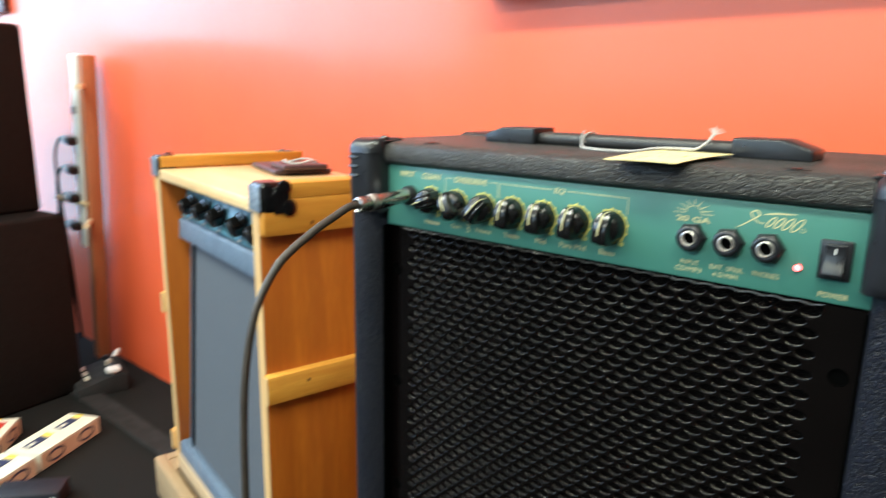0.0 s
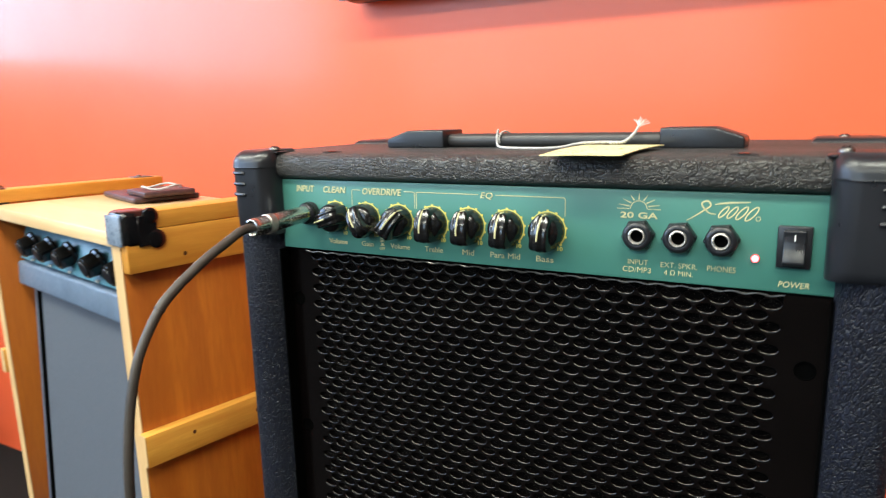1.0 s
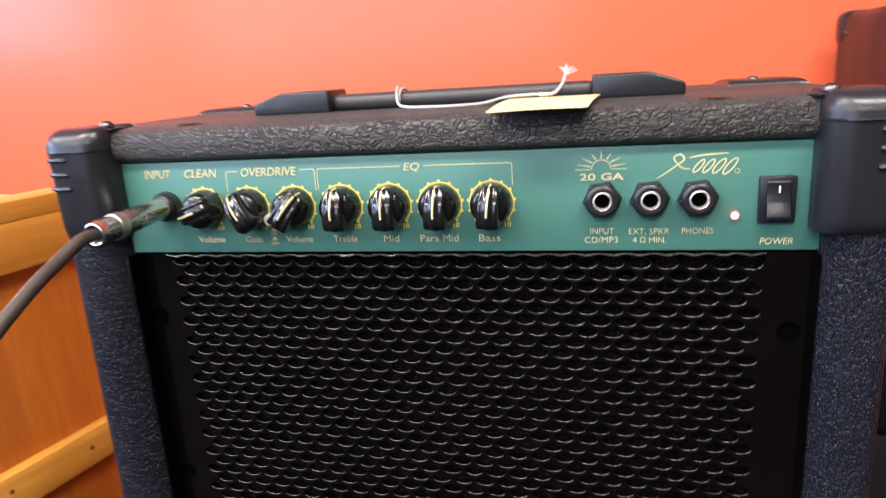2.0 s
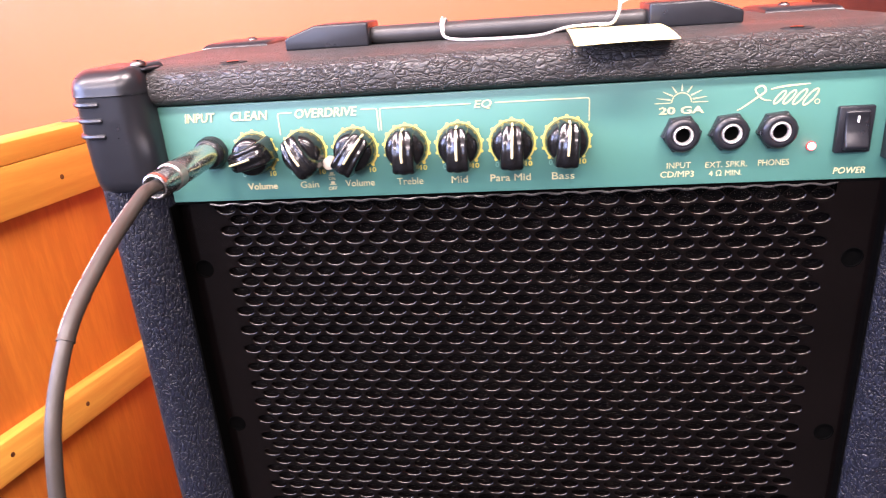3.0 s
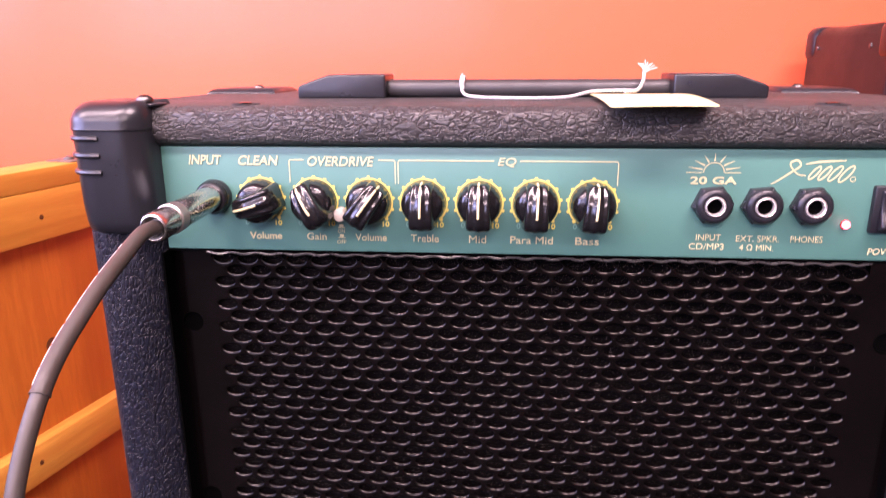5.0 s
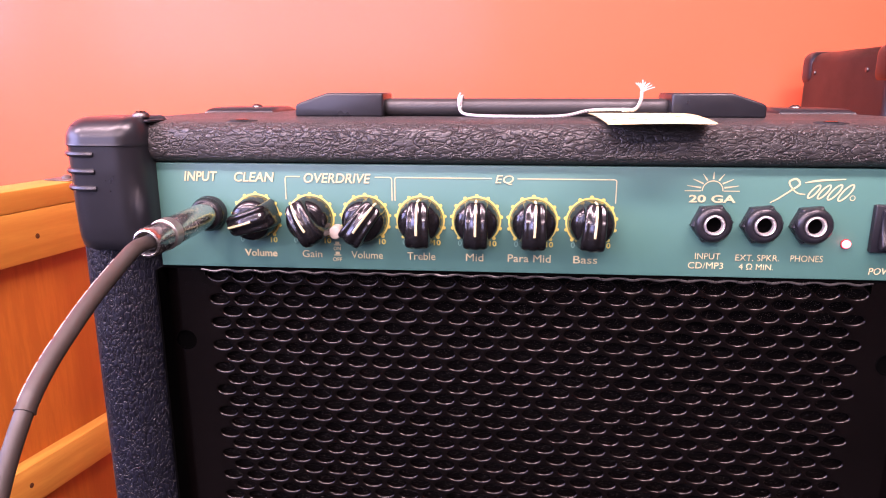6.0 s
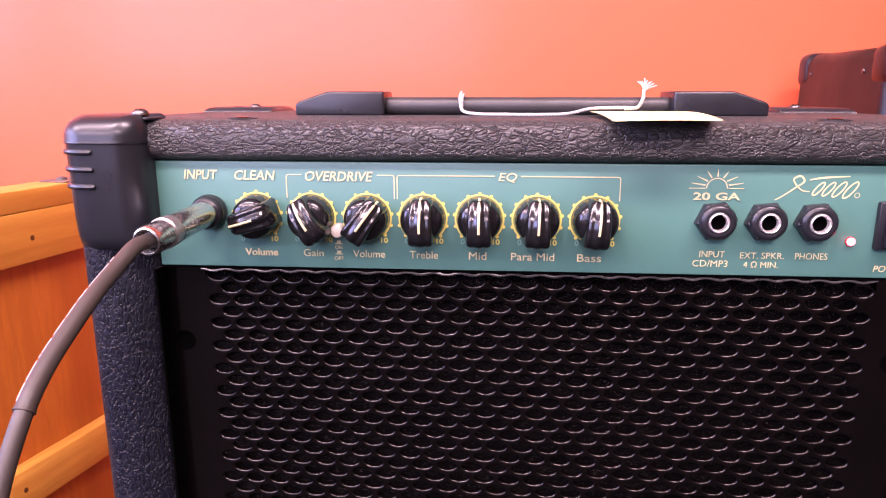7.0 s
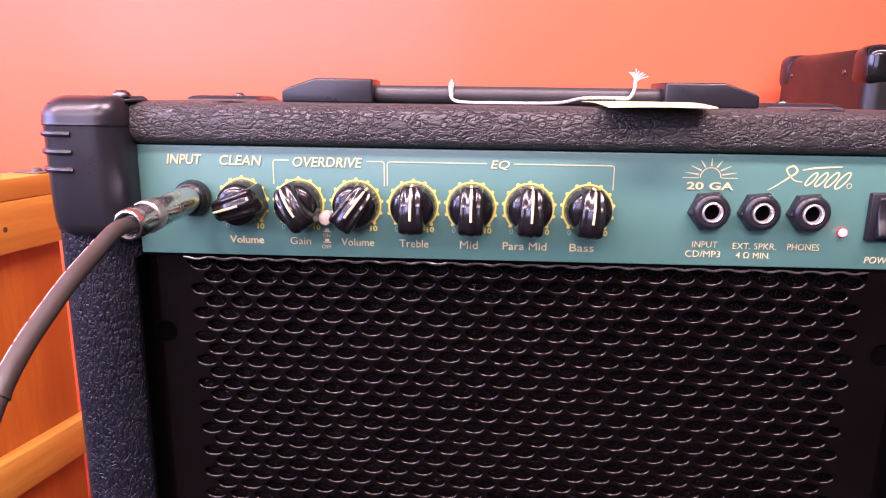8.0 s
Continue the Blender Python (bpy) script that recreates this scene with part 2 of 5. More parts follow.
_l.new(ramp(WALL_PAINT, noise_tex(WALL_PAINT, _v, 5, 3), [(0.3, grey(0.40)), (0.7, grey(0.45))]), _p.inputs["Roughness"])
_p.inputs["Coat Weight"].default_value = 0.40
_p.inputs["Coat Roughness"].default_value = 0.17
bump(WALL_PAINT, noise_tex(WALL_PAINT, _v, 420, 2), 0.05, 0.0002)


def glowing(name, colour, strength):
    m = mat(name, colour, 0.4)
    b = m.node_tree.nodes["Principled BSDF"]
    b.inputs["Emission Color"].default_value = (*colour, 1)
    b.inputs["Emission Strength"].default_value = strength
    return m


LED_RED = glowing("lit_red_led", (1.0, 0.12, 0.14), 5.0)
LAMP_GLOW = glowing("lamp_diffuser", (1.0, 0.92, 0.82), 5.0)
GLASS = mat("window_glass", (1, 1, 1), 0.02)
GLASS.node_tree.nodes["Principled BSDF"].inputs["Transmission Weight"].default_value = 1.0

# ---- building helpers ----
BASE = {}


def thing(name, m, base=(0, 0, 0), label="", category="", group="", kind=""):
    """An Empty at the thing's base. Parts are modelled in the frame m."""
    ob = new(name)
    ob.empty_display_size = 0.05
    ob.matrix_world = m @ Matrix.Translation(base)
    BASE[ob.name] = Vector(base)
    return tagged(ob, label, category, group, kind)


def root(ob):
    while ob.parent:
        ob = ob.parent
    return ob


def link_mesh(name, me, material, smooth=None):
    if material is not None and not me.materials:
        me.materials.append(material)
    if smooth is not None:
        me.polygons.foreach_set("use_smooth", [True] * len(me.polygons))
        me.set_sharp_from_angle(angle=radians(smooth))
    return new(name, me)


def part(name, bm, material, parent, label="", smooth=40, kind=""):
    me = bpy.data.meshes.new(name)
    bmesh.ops.translate(bm, verts=bm.verts, vec=-BASE.get(root(parent).name, Vector()))
    bm.normal_update()
    bm.to_mesh(me)
    bm.free()
    ob = link_mesh(name, me, material, smooth)
    ob.parent = parent
    return tagged(ob, label, kind=kind)


def structure(name, bm, material, label, category, smooth=40):
    me = bpy.data.meshes.new(name)
    bm.normal_update()
    bm.to_mesh(me)
    bm.free()
    return tagged(link_mesh(name, me, material, smooth), label, category, kind="structure")


def box(x0, x1, y0, y1, z0, z1, r=0.0, seg=2, bm=None, edges=None):
    """A box with rounded edges; edges(a, b): which edges are rounded."""
    bm = bm or bmesh.new()
    made = bmesh.ops.create_cube(bm, size=1, matrix=Matrix.LocRotScale(((x0 + x1) / 2, (y0 + y1) / 2, (z0 + z1) / 2), None, (x1 - x0, y1 - y0, z1 - z0)))
    if r:
        es = {e for v in made["verts"] for e in v.link_edges}
        if edges:
            es = {e for e in es if edges((e.verts[0].co + e.verts[1].co) / 2)}
        bmesh.ops.bevel(bm, geom=list(es), offset=r, segments=seg, profile=0.5, affect="EDGES")
    return bm


def prism(pts, axis, a, b, r=0.0, seg=2, bm=None):
    """A flat outline drawn along an axis from a to b. Points are the other two coordinates in order."""
    bm = bm or bmesh.new()

    def at(p, d):
        return {"x": (d, p[0], p[1]), "y": (p[0], d, p[1]), "z": (p[0], p[1], d)}[axis]

    lo, hi = [bm.verts.new(at(p, a)) for p in pts], [bm.verts.new(at(p, b)) for p in pts]
    fs = [bm.faces.new(lo), bm.faces.new(hi[::-1])]
    for i in range(len(pts)):
        j = (i + 1) % len(pts)
        fs.append(bm.faces.new((lo[j], lo[i], hi[i], hi[j])))
    bmesh.ops.recalc_face_normals(bm, faces=fs)
    if r:
        bmesh.ops.bevel(bm, geom=list({e for f in fs for e in f.edges}), offset=r, segments=seg, profile=0.5, affect="EDGES")
    return bm


def lathe(profile, m=Matrix(), n=24, bm=None, turn=0.0, capped=True):
    """Revolves (radius, height) pairs round z, closes the ends and lays the result at m."""
    bm = bm or bmesh.new()
    rings = []
    for r, h in profile:
        rings.append([bm.verts.new(m @ Vector((r * math.cos(2 * math.pi * k / n + turn), r * math.sin(2 * math.pi * k / n + turn), h))) for k in range(n)])
    fs = []
    for lo, hi in zip(rings, rings[1:]):
        for k in range(n):
            fs.append(bm.faces.new((lo[k], lo[(k + 1) % n], hi[(k + 1) % n], hi[k])))
    if capped:
        fs.append(bm.faces.new(rings[0][::-1]))
        fs.append(bm.faces.new(rings[-1]))
        bmesh.ops.recalc_face_normals(bm, faces=fs)
    return bm


def spline(pts, per=8):
    """A smooth line through the points."""
    p = [Vector(a) for a in pts]
    p = [2 * p[0] - p[1]] + p + [2 * p[-1] - p[-2]]
    out = []
    for i in range(1, len(p) - 2):
        for k in range(per):
            t = k / per
            a, b, c, d = p[i - 1 : i + 3]
            out.append(0.5 * (2 * b + (c - a) * t + (2 * a - 5 * b + 4 * c - d) * t * t + (3 * b - a - 3 * c + d) * t**3))
    return out + [p[-2]]


def tube(pts, radius, n=10, bm=None, twist=0.0):
    """A round rod along points; radius may be a number or a function of the share of the way."""
    bm = bm or bmesh.new()
    pts = [Vector(p) for p in pts]
    rings, side = [], None
    for i, p in enumerate(pts):
        d = (pts[min(i + 1, len(pts) - 1)] - pts[max(i - 1, 0)]).normalized()
        if side is None:
            side = d.orthogonal().normalized()
        side = (side - d * side.dot(d)).normalized()
        up = d.cross(side)
        r = radius(i / (len(pts) - 1)) if callable(radius) else radius
        rings.append([bm.verts.new(p + r * (math.cos(a) * side + math.sin(a) * up)) for a in (2 * math.pi * k / n + twist * i for k in range(n))])
    fs = []
    for lo, hi in zip(rings, rings[1:]):
        for k in range(n):
            fs.append(bm.faces.new((lo[k], lo[(k + 1) % n], hi[(k + 1) % n], hi[k])))
    fs += [bm.faces.new(rings[0][::-1]), bm.faces.new(rings[-1])]
    bmesh.ops.recalc_face_normals(bm, faces=fs)
    return bm


def twisted(pts, radius, pitch, strands=2):
    """Strands wound round one line, each half as thick as the cord they make."""
    bm = bmesh.new()
    pts = [Vector(p) for p in pts]
    for k in range(strands):
        way, run = [], 0.0
        for i, p in enumerate(pts):
            along = (pts[min(i + 1, len(pts) - 1)] - pts[max(i - 1, 0)]).normalized()
            u = along.cross(Vector((0.31, 0.2, 0.93))).normalized()
            w = along.cross(u)
            run += (p - pts[i - 1]).length if i else 0.0
            a = 2 * math.pi * (run / pitch + k / strands)
            way.append(p + (u * math.cos(a) + w * math.sin(a)) * radius * 0.5)
        tube(way, radius * 0.62, 6, bm)
    return bm


FRONT = Matrix.Rotation(radians(90), 4, "X")  # local z points out of a front panel, towards -y


def on_front(x, z, y=0.0):
    return Matrix.Translation((x, y, z)) @ FRONT


def words(text, x0, x1, z0, z1, y, parent, material, slant=0.0, bold=0.0, name="lettering"):
    """Lettering laid on a front panel, fitted into a rectangle."""
    cu = bpy.data.curves.new("lettering", "FONT")
    cu.body, cu.shear, cu.offset, cu.extrude, cu.resolution_u = text, slant, bold, 0.02, 3
    ob = bpy.data.objects.new("lettering", cu)
    scene.collection.objects.link(ob)
    bpy.context.view_layer.update()
    me = bpy.data.meshes.new_from_object(ob)
    bpy.data.objects.remove(ob)
    bm = bmesh.new()
    bm.from_mesh(me)
    lo = [min(v.co[k] for v in bm.verts) for k in range(2)]
    hi = [max(v.co[k] for v in bm.verts) for k in range(2)]
    for v in bm.verts:
        u, w, d = v.co
        v.co = (x0 + (u - lo[0]) / (hi[0] - lo[0]) * (x1 - x0), y - 0.0002 - (d + 0.02) * 0.004, z0 + (w - lo[1]) / (hi[1] - lo[1]) * (z1 - z0))
    bpy.data.meshes.remove(me)
    return part(name, bm, material, parent, smooth=None)


def stroke(pts, width, y, bm=None, closed=False, thick=0.0002):
    """A printed line on a front panel."""
    bm = bm or bmesh.new()
    pts = [Vector((p[0], p[1])) for p in pts]
    n = len(pts)
    fs = []
    pairs = []
    for i, p in enumerate(pts):
        a = pts[(i - 1) % n] if closed or i else p
        b = pts[(i + 1) % n] if closed or i < n - 1 else p
        d = (b - a).normalized()
        w = width(i / max(n - 1, 1)) if callable(width) else width
        q = Vector((-d.y, d.x)) * w / 2
        pairs.append((bm.verts.new((p.x + q.x, y - thick, p.y + q.y)), bm.verts.new((p.x - q.x, y - thick, p.y - q.y))))
    for i in range(n if closed else n - 1):
        a, b = pairs[i], pairs[(i + 1) % n]
        fs.append(bm.faces.new((a[0], a[1], b[1], b[0])))
    bmesh.ops.recalc_face_normals(bm, faces=fs)
    for f in fs:
        if f.normal.y > 0:
            f.normal_flip()
    return bm


# ---- the room ----
def slab_with_openings(axis, at, thick, a0, a1, z0, z1, holes):
    """A wall standing on a line of constant x or y, cut by rectangular openings (a0, a1, z0, z1)."""
    bm = bmesh.new()
    cuts_a = sorted({a0, a1, *(v for h in holes for v in h[:2])})
    cuts_z = sorted({z0, z1, *(v for h in holes for v in h[2:])})
    for i in range(len(cuts_a) - 1):
        for j in range(len(cuts_z) - 1):
            ca, cz = (cuts_a[i] + cuts_a[i + 1]) / 2, (cuts_z[j] + cuts_z[j + 1]) / 2
            if any(h[0] < ca < h[1] and h[2] < cz < h[3] for h in holes):
                continue
            if axis == "x":
                box(at, at + thick, cuts_a[i], cuts_a[i + 1], cuts_z[j], cuts_z[j + 1], bm=bm)
            else:
                box(cuts_a[i], cuts_a[i + 1], at, at + thick, cuts_z[j], cuts_z[j + 1], bm=bm)
    return bm


structure("floor", box(ROOM_W, ROOM_E, ROOM_S, ROOM_N, -0.12, 0.0), CARPET, "black carpeted shop floor", "floor")
structure("ceiling", box(ROOM_W, ROOM_E, ROOM_S, ROOM_N, ROOM_H, ROOM_H + 0.12), CEIL_PAINT, "plain white painted ceiling", "ceiling")
structure("wall_north", box(ROOM_W - 0.14, ROOM_E + 0.14, ROOM_N, ROOM_N + 0.14, -0.12, ROOM_H + 0.12), WALL_PAINT, "glossy orange-red painted wall behind the amplifiers", "wall")
structure("wall_east", box(ROOM_E, ROOM_E + 0.14, ROOM_S, ROOM_N, -0.12, ROOM_H + 0.12), PALE_WALL, "plain taupe painted side wall", "wall")
WINDOW, DOOR, SHOPFRONT = (-3.4, -0.12, 1.2, 2.5), (-0.1, 0.52, 0.12, 2.2), (-3.25, 0.05, 1.0, 2.56)
structure("wall_south", slab_with_openings("y", ROOM_S - 0.14, 0.14, ROOM_W - 0.14, ROOM_E + 0.14, -0.12, ROOM_H + 0.12, [SHOPFRONT]), PALE_WALL, "taupe front wall with a wide shop window", "wall")
structure("wall_west", slab_with_openings("x", ROOM_W - 0.14, 0.14, ROOM_S, ROOM_N, -0.12, ROOM_H + 0.12, [WINDOW, DOOR]), PALE_WALL, "taupe side wall with a wide shop window", "wall")
structure("trim", box(-2.4, -0.85, 0.355, 0.42, 0.0005, 0.008, 0.003, 1), TRIM_GREY, "worn grey edge strip across the carpet", "edge strip")


def ceiling_lamp():
    lamp = thing("ceiling_lamp", pose(CEILING_LAMPS[0][0], CEILING_LAMPS[0][1], ROOM_H), (0, 0, 0), "long white ceiling light fixed to the ceiling", "ceiling light", "ceiling lights")
    part("housing", box(-0.62, 0.62, -0.16, 0.16, -0.05, 0.0, 0.01), WHITE, lamp)
    part("diffuser", box(-0.6, 0.6, -0.14, 0.14, -0.064, -0.05, 0.006), LAMP_GLOW, lamp, "glowing diffuser")
    return lamp


first_lamp = ceiling_lamp()
for lx, ly in CEILING_LAMPS[1:]:
    copy_thing(first_lamp, pose(lx, ly, ROOM_H))

# ---- guitar amplifier ----
AMP_Z = 0.86  # height of the control panel's upper edge
AMP_BOTTOM = -0.385
PW, PH = 0.325, 0.0465  # control panel
SPAN = 0.3210  # twice the distance from the panel's start to the amplifier's middle
MID = SPAN / 2


def mirror_x(bm, span=SPAN):
    bmesh.ops.transform(bm, verts=bm.verts, matrix=Matrix.Translation((span, 0, 0)) @ Matrix.Diagonal((-1, 1, 1, 1)))
    bmesh.ops.reverse_faces(bm, faces=bm.faces)
    return bm


def screw(x, y, z, r, parent, name="screw"):
    bm = lathe([(r, 0), (r, r * 0.25), (r * 0.8, r * 0.55), (r * 0.35, r * 0.7)], Matrix.Translation((x, y, z)), 16)
    s = part(name, bm, STEEL, parent)
    for k in (0, 1):
        slot = box(-r * 0.55, r * 0.55, -r * 0.1, r * 0.1, r * 0.6, r * 0.74)
        bmesh.ops.transform(slot, verts=slot.verts, matrix=Matrix.Translation((x, y, z)) @ Matrix.Rotation(radians(35 + 90 * k), 4, "Z"))
        part("slot", slot, HOLE, s)
    return s


def perforated(cells, y, depth, rx, rz, px, pz, seg=28, lip=0.0008):
    """A sheet of six-sided cells on a staggered grid; cells: (x, z, with a hole?). Each hole has a rolled lip and an inner wall."""
    # six corners of the cell of the lattice (px, 0), (px / 2, pz)
    h = (pz * pz + px * px / 4) / px
    e = px / 2 - h
    corners = [(h, 0), (e, pz), (-e, pz), (-h, 0), (-e, -pz), (e, -pz)]
    angles = [2 * math.pi * k / seg for k in range(seg)]

    def out(a):
        best = None
        for i in range(6):
            (x1, z1), (x2, z2) = corners[i], corners[(i + 1) % 6]
            c, s = math.cos(a), math.sin(a)
            den = c * (z2 - z1) - s * (x2 - x1)
            if abs(den) < 1e-12:
                continue
            t = (x1 * (z2 - z1) - z1 * (x2 - x1)) / den
            u = (c * t - x1) * (x2 - x1) + (s * t - z1) * (z2 - z1)
            if t > 0 and -1e-9 <= u / ((x2 - x1) ** 2 + (z2 - z1) ** 2) <= 1 + 1e-9 and (best is None or t < best):
                best = t
        return best

    for k, (cx, cz) in enumerate(corners):
        a = math.atan2(cz, cx) % (2 * math.pi)
        i = min(range(seg), key=lambda i: abs((angles[i] - a + math.pi) % (2 * math.pi) - math.pi))
        angles[i] = a
    angles.sort()
    ring = [(out(a) * math.cos(a), out(a) * math.sin(a)) for a in angles]
    verts, faces = [], []
    for cx, cz, hole in cells:
        b = len(verts)
        if not hole:
            verts += [(cx + dx, y, cz + dz) for dx, dz in corners]
            faces.append(tuple(b + k for k in range(5, -1, -1)))
            continue
        verts += [(cx + dx, y, cz + dz) for dx, dz in ring]
        for scale, dy in ((lip, 0.0), (lip * 0.62, lip * 0.08), (lip * 0.29, lip * 0.29), (lip * 0.08, lip * 0.62), (0.0, lip), (0.0, depth)):
            verts += [(cx + (rx + scale) * math.cos(a), y + dy, cz + (rz + scale) * math.sin(a)) for a in angles]
        for lvl in range(6):
            o, i = b + lvl * seg, b + (lvl + 1) * seg
            for k in range(seg):
                j = (k + 1) % seg
                faces.append((o + j, o + k, i + k, i + j))
    me = bpy.data.meshes.new("grille")
    me.from_pydata(verts, [], faces)
    me.update()
    return me


def knob(parent, x, z, angle, first=None):
    """A black pointer knob; angle: degrees clockwise from straight up."""
    if first:
        made = copy_knob(first, parent, x, z, angle)
        return made
    body = lathe([(0.0097, 0.0), (0.0098, 0.0014), (0.0095, 0.0032), (0.0091, 0.0062), (0.0084, 0.0084), (0.0066, 0.0096), (0.003, 0.0100)], FRONT, 36)
    k = part("knob", body, KNOB, parent, "glossy black pointer knob", smooth=50)
    fin = bmesh.new()
    # a rounded bar across the knob: low at the pointing end, rising in an arc to a blunt nose

    def crest(v):
        h = 0.0166 - 0.0052 * max(0.0, (v + 0.001) / 0.0104) ** 1.8
        return h - 0.0050 * max(0.0, (-0.0066 - v) / 0.0038) ** 2.2

    rows = []
    for v in (-0.0104, -0.0101, -0.0094, -0.0082, -0.0064, -0.0042, -0.002, 0.0005, 0.003, 0.0052, 0.007, 0.0083, 0.0091, 0.0094):
        h = crest(v)
        end = max(0.0, (v - 0.0075) / 0.0019, (-0.0088 - v) / 0.0016)
        w = (0.0053 - 0.045 * (v + 0.0104)) * (1 - 0.30 * min(1.0, end) ** 2)
        ring = [(-w - 0.0008, 0.0005), (-w - 0.0005, 0.0060), (-w, h - 0.0032), (-w * 0.95, h - 0.0018), (-w * 0.84, h - 0.0011), (-w * 0.68, h - 0.0010)]
        ring += [(-w * 0.54, h - 0.0012), (-w * 0.40, h - 0.0010), (-w * 0.24, h - 0.0003), (-w * 0.12, h - 0.0001), (0.0, h)]
        ring += [(-u, z) for u, z in ring[-2::-1]]
        rows.append([fin.verts.new((u, v, z)) for u, z in ring])
    for lo, hi in zip(rows, rows[1:]):
        for i in range(len(lo) - 1):
            fin.faces.new((lo[i], lo[i + 1], hi[i + 1], hi[i]))
    fin.faces.new(rows[0])
    fin.faces.new(rows[-1][::-1])
    bmesh.ops.recalc_face_normals(fin, faces=fin.faces)
    bmesh.ops.transform(fin, verts=fin.verts, matrix=FRONT)
    part("pointer", fin, KNOB, k, smooth=70)
    line = tube([(0, v, crest(v)) for v in (-0.0035, -0.001, 0.001, 0.003, 0.005, 0.007, 0.0084)] + [(0, 0.0093, 0.0100), (0, 0.0095, 0.0055)], 0.00055, 6)
    bmesh.ops.transform(line, verts=line.verts, matrix=FRONT)
    part("indicator", line, PRINT, k, "pale yellow indicator line")
    place_knob(k, x, z, angle)
    return k


def place_knob(k, x, z, angle):
    b = BASE[root(k).name]
    k.matrix_basis = Matrix.Translation((x - b.x, -b.y - 0.0004, z - b.z)) @ Matrix.Rotation(radians(angle), 4, "Y") @ Matrix.Translation(b)


def copy_knob(first, parent, x, z, angle):
    made = copy_thing(first, Matrix())
    made.parent = parent
    place_knob(made, x, z, angle)
    return made


def socket(parent, x, z):
    nut = lathe([(0.0086, 0.0), (0.0086, 0.0026), (0.0080, 0.0036), (0.0072, 0.0040), (0.0072, 0.0)], on_front(x, z), 6, turn=radians(6), capped=False)
    s = part("jack_socket", nut, PLASTIC, parent, "black hexagonal jack socket nut", smooth=25)
    part("collar", lathe([(0.0075, 0.002), (0.0075, 0.0046), (0.0068, 0.0056), (0.0056, 0.0062), (0.0047, 0.0060), (0.0044, 0.003)], on_front(x, z), 32, capped=False), PLASTIC, s)
    part("ring", lathe([(0.0044, 0.0040), (0.0044, 0.0058), (0.0042, 0.0063), (0.0038, 0.0065), (0.0033, 0.0060), (0.0031, 0.0040)], on_front(x, z), 32, capped=False), BRIGHT_RING, s, "bright chrome ring")
    part("bore", lathe([(0.0036, 0.0030), (0.0036, 0.0042)], on_front(x, z), 24), HOLE, s)
    return s


def round_socket(parent, x, z):
    s = part("jack_socket", lathe([(0.0076, 0.0), (0.0078, 0.0014), (0.0073, 0.0030), (0.0071, 0.0050), (0.0066, 0.0062), (0.0058, 0.0066), (0.0049, 0.0062), (0.0046, 0.001)], on_front(x, z), 36, capped=False), PLASTIC, parent, "round black input socket")
    part("groove", lathe([(0.0073, 0.0034), (0.0075, 0.0040), (0.0073, 0.0046)], on_front(x, z), 36, capped=False), GLOSS, s)
    return s


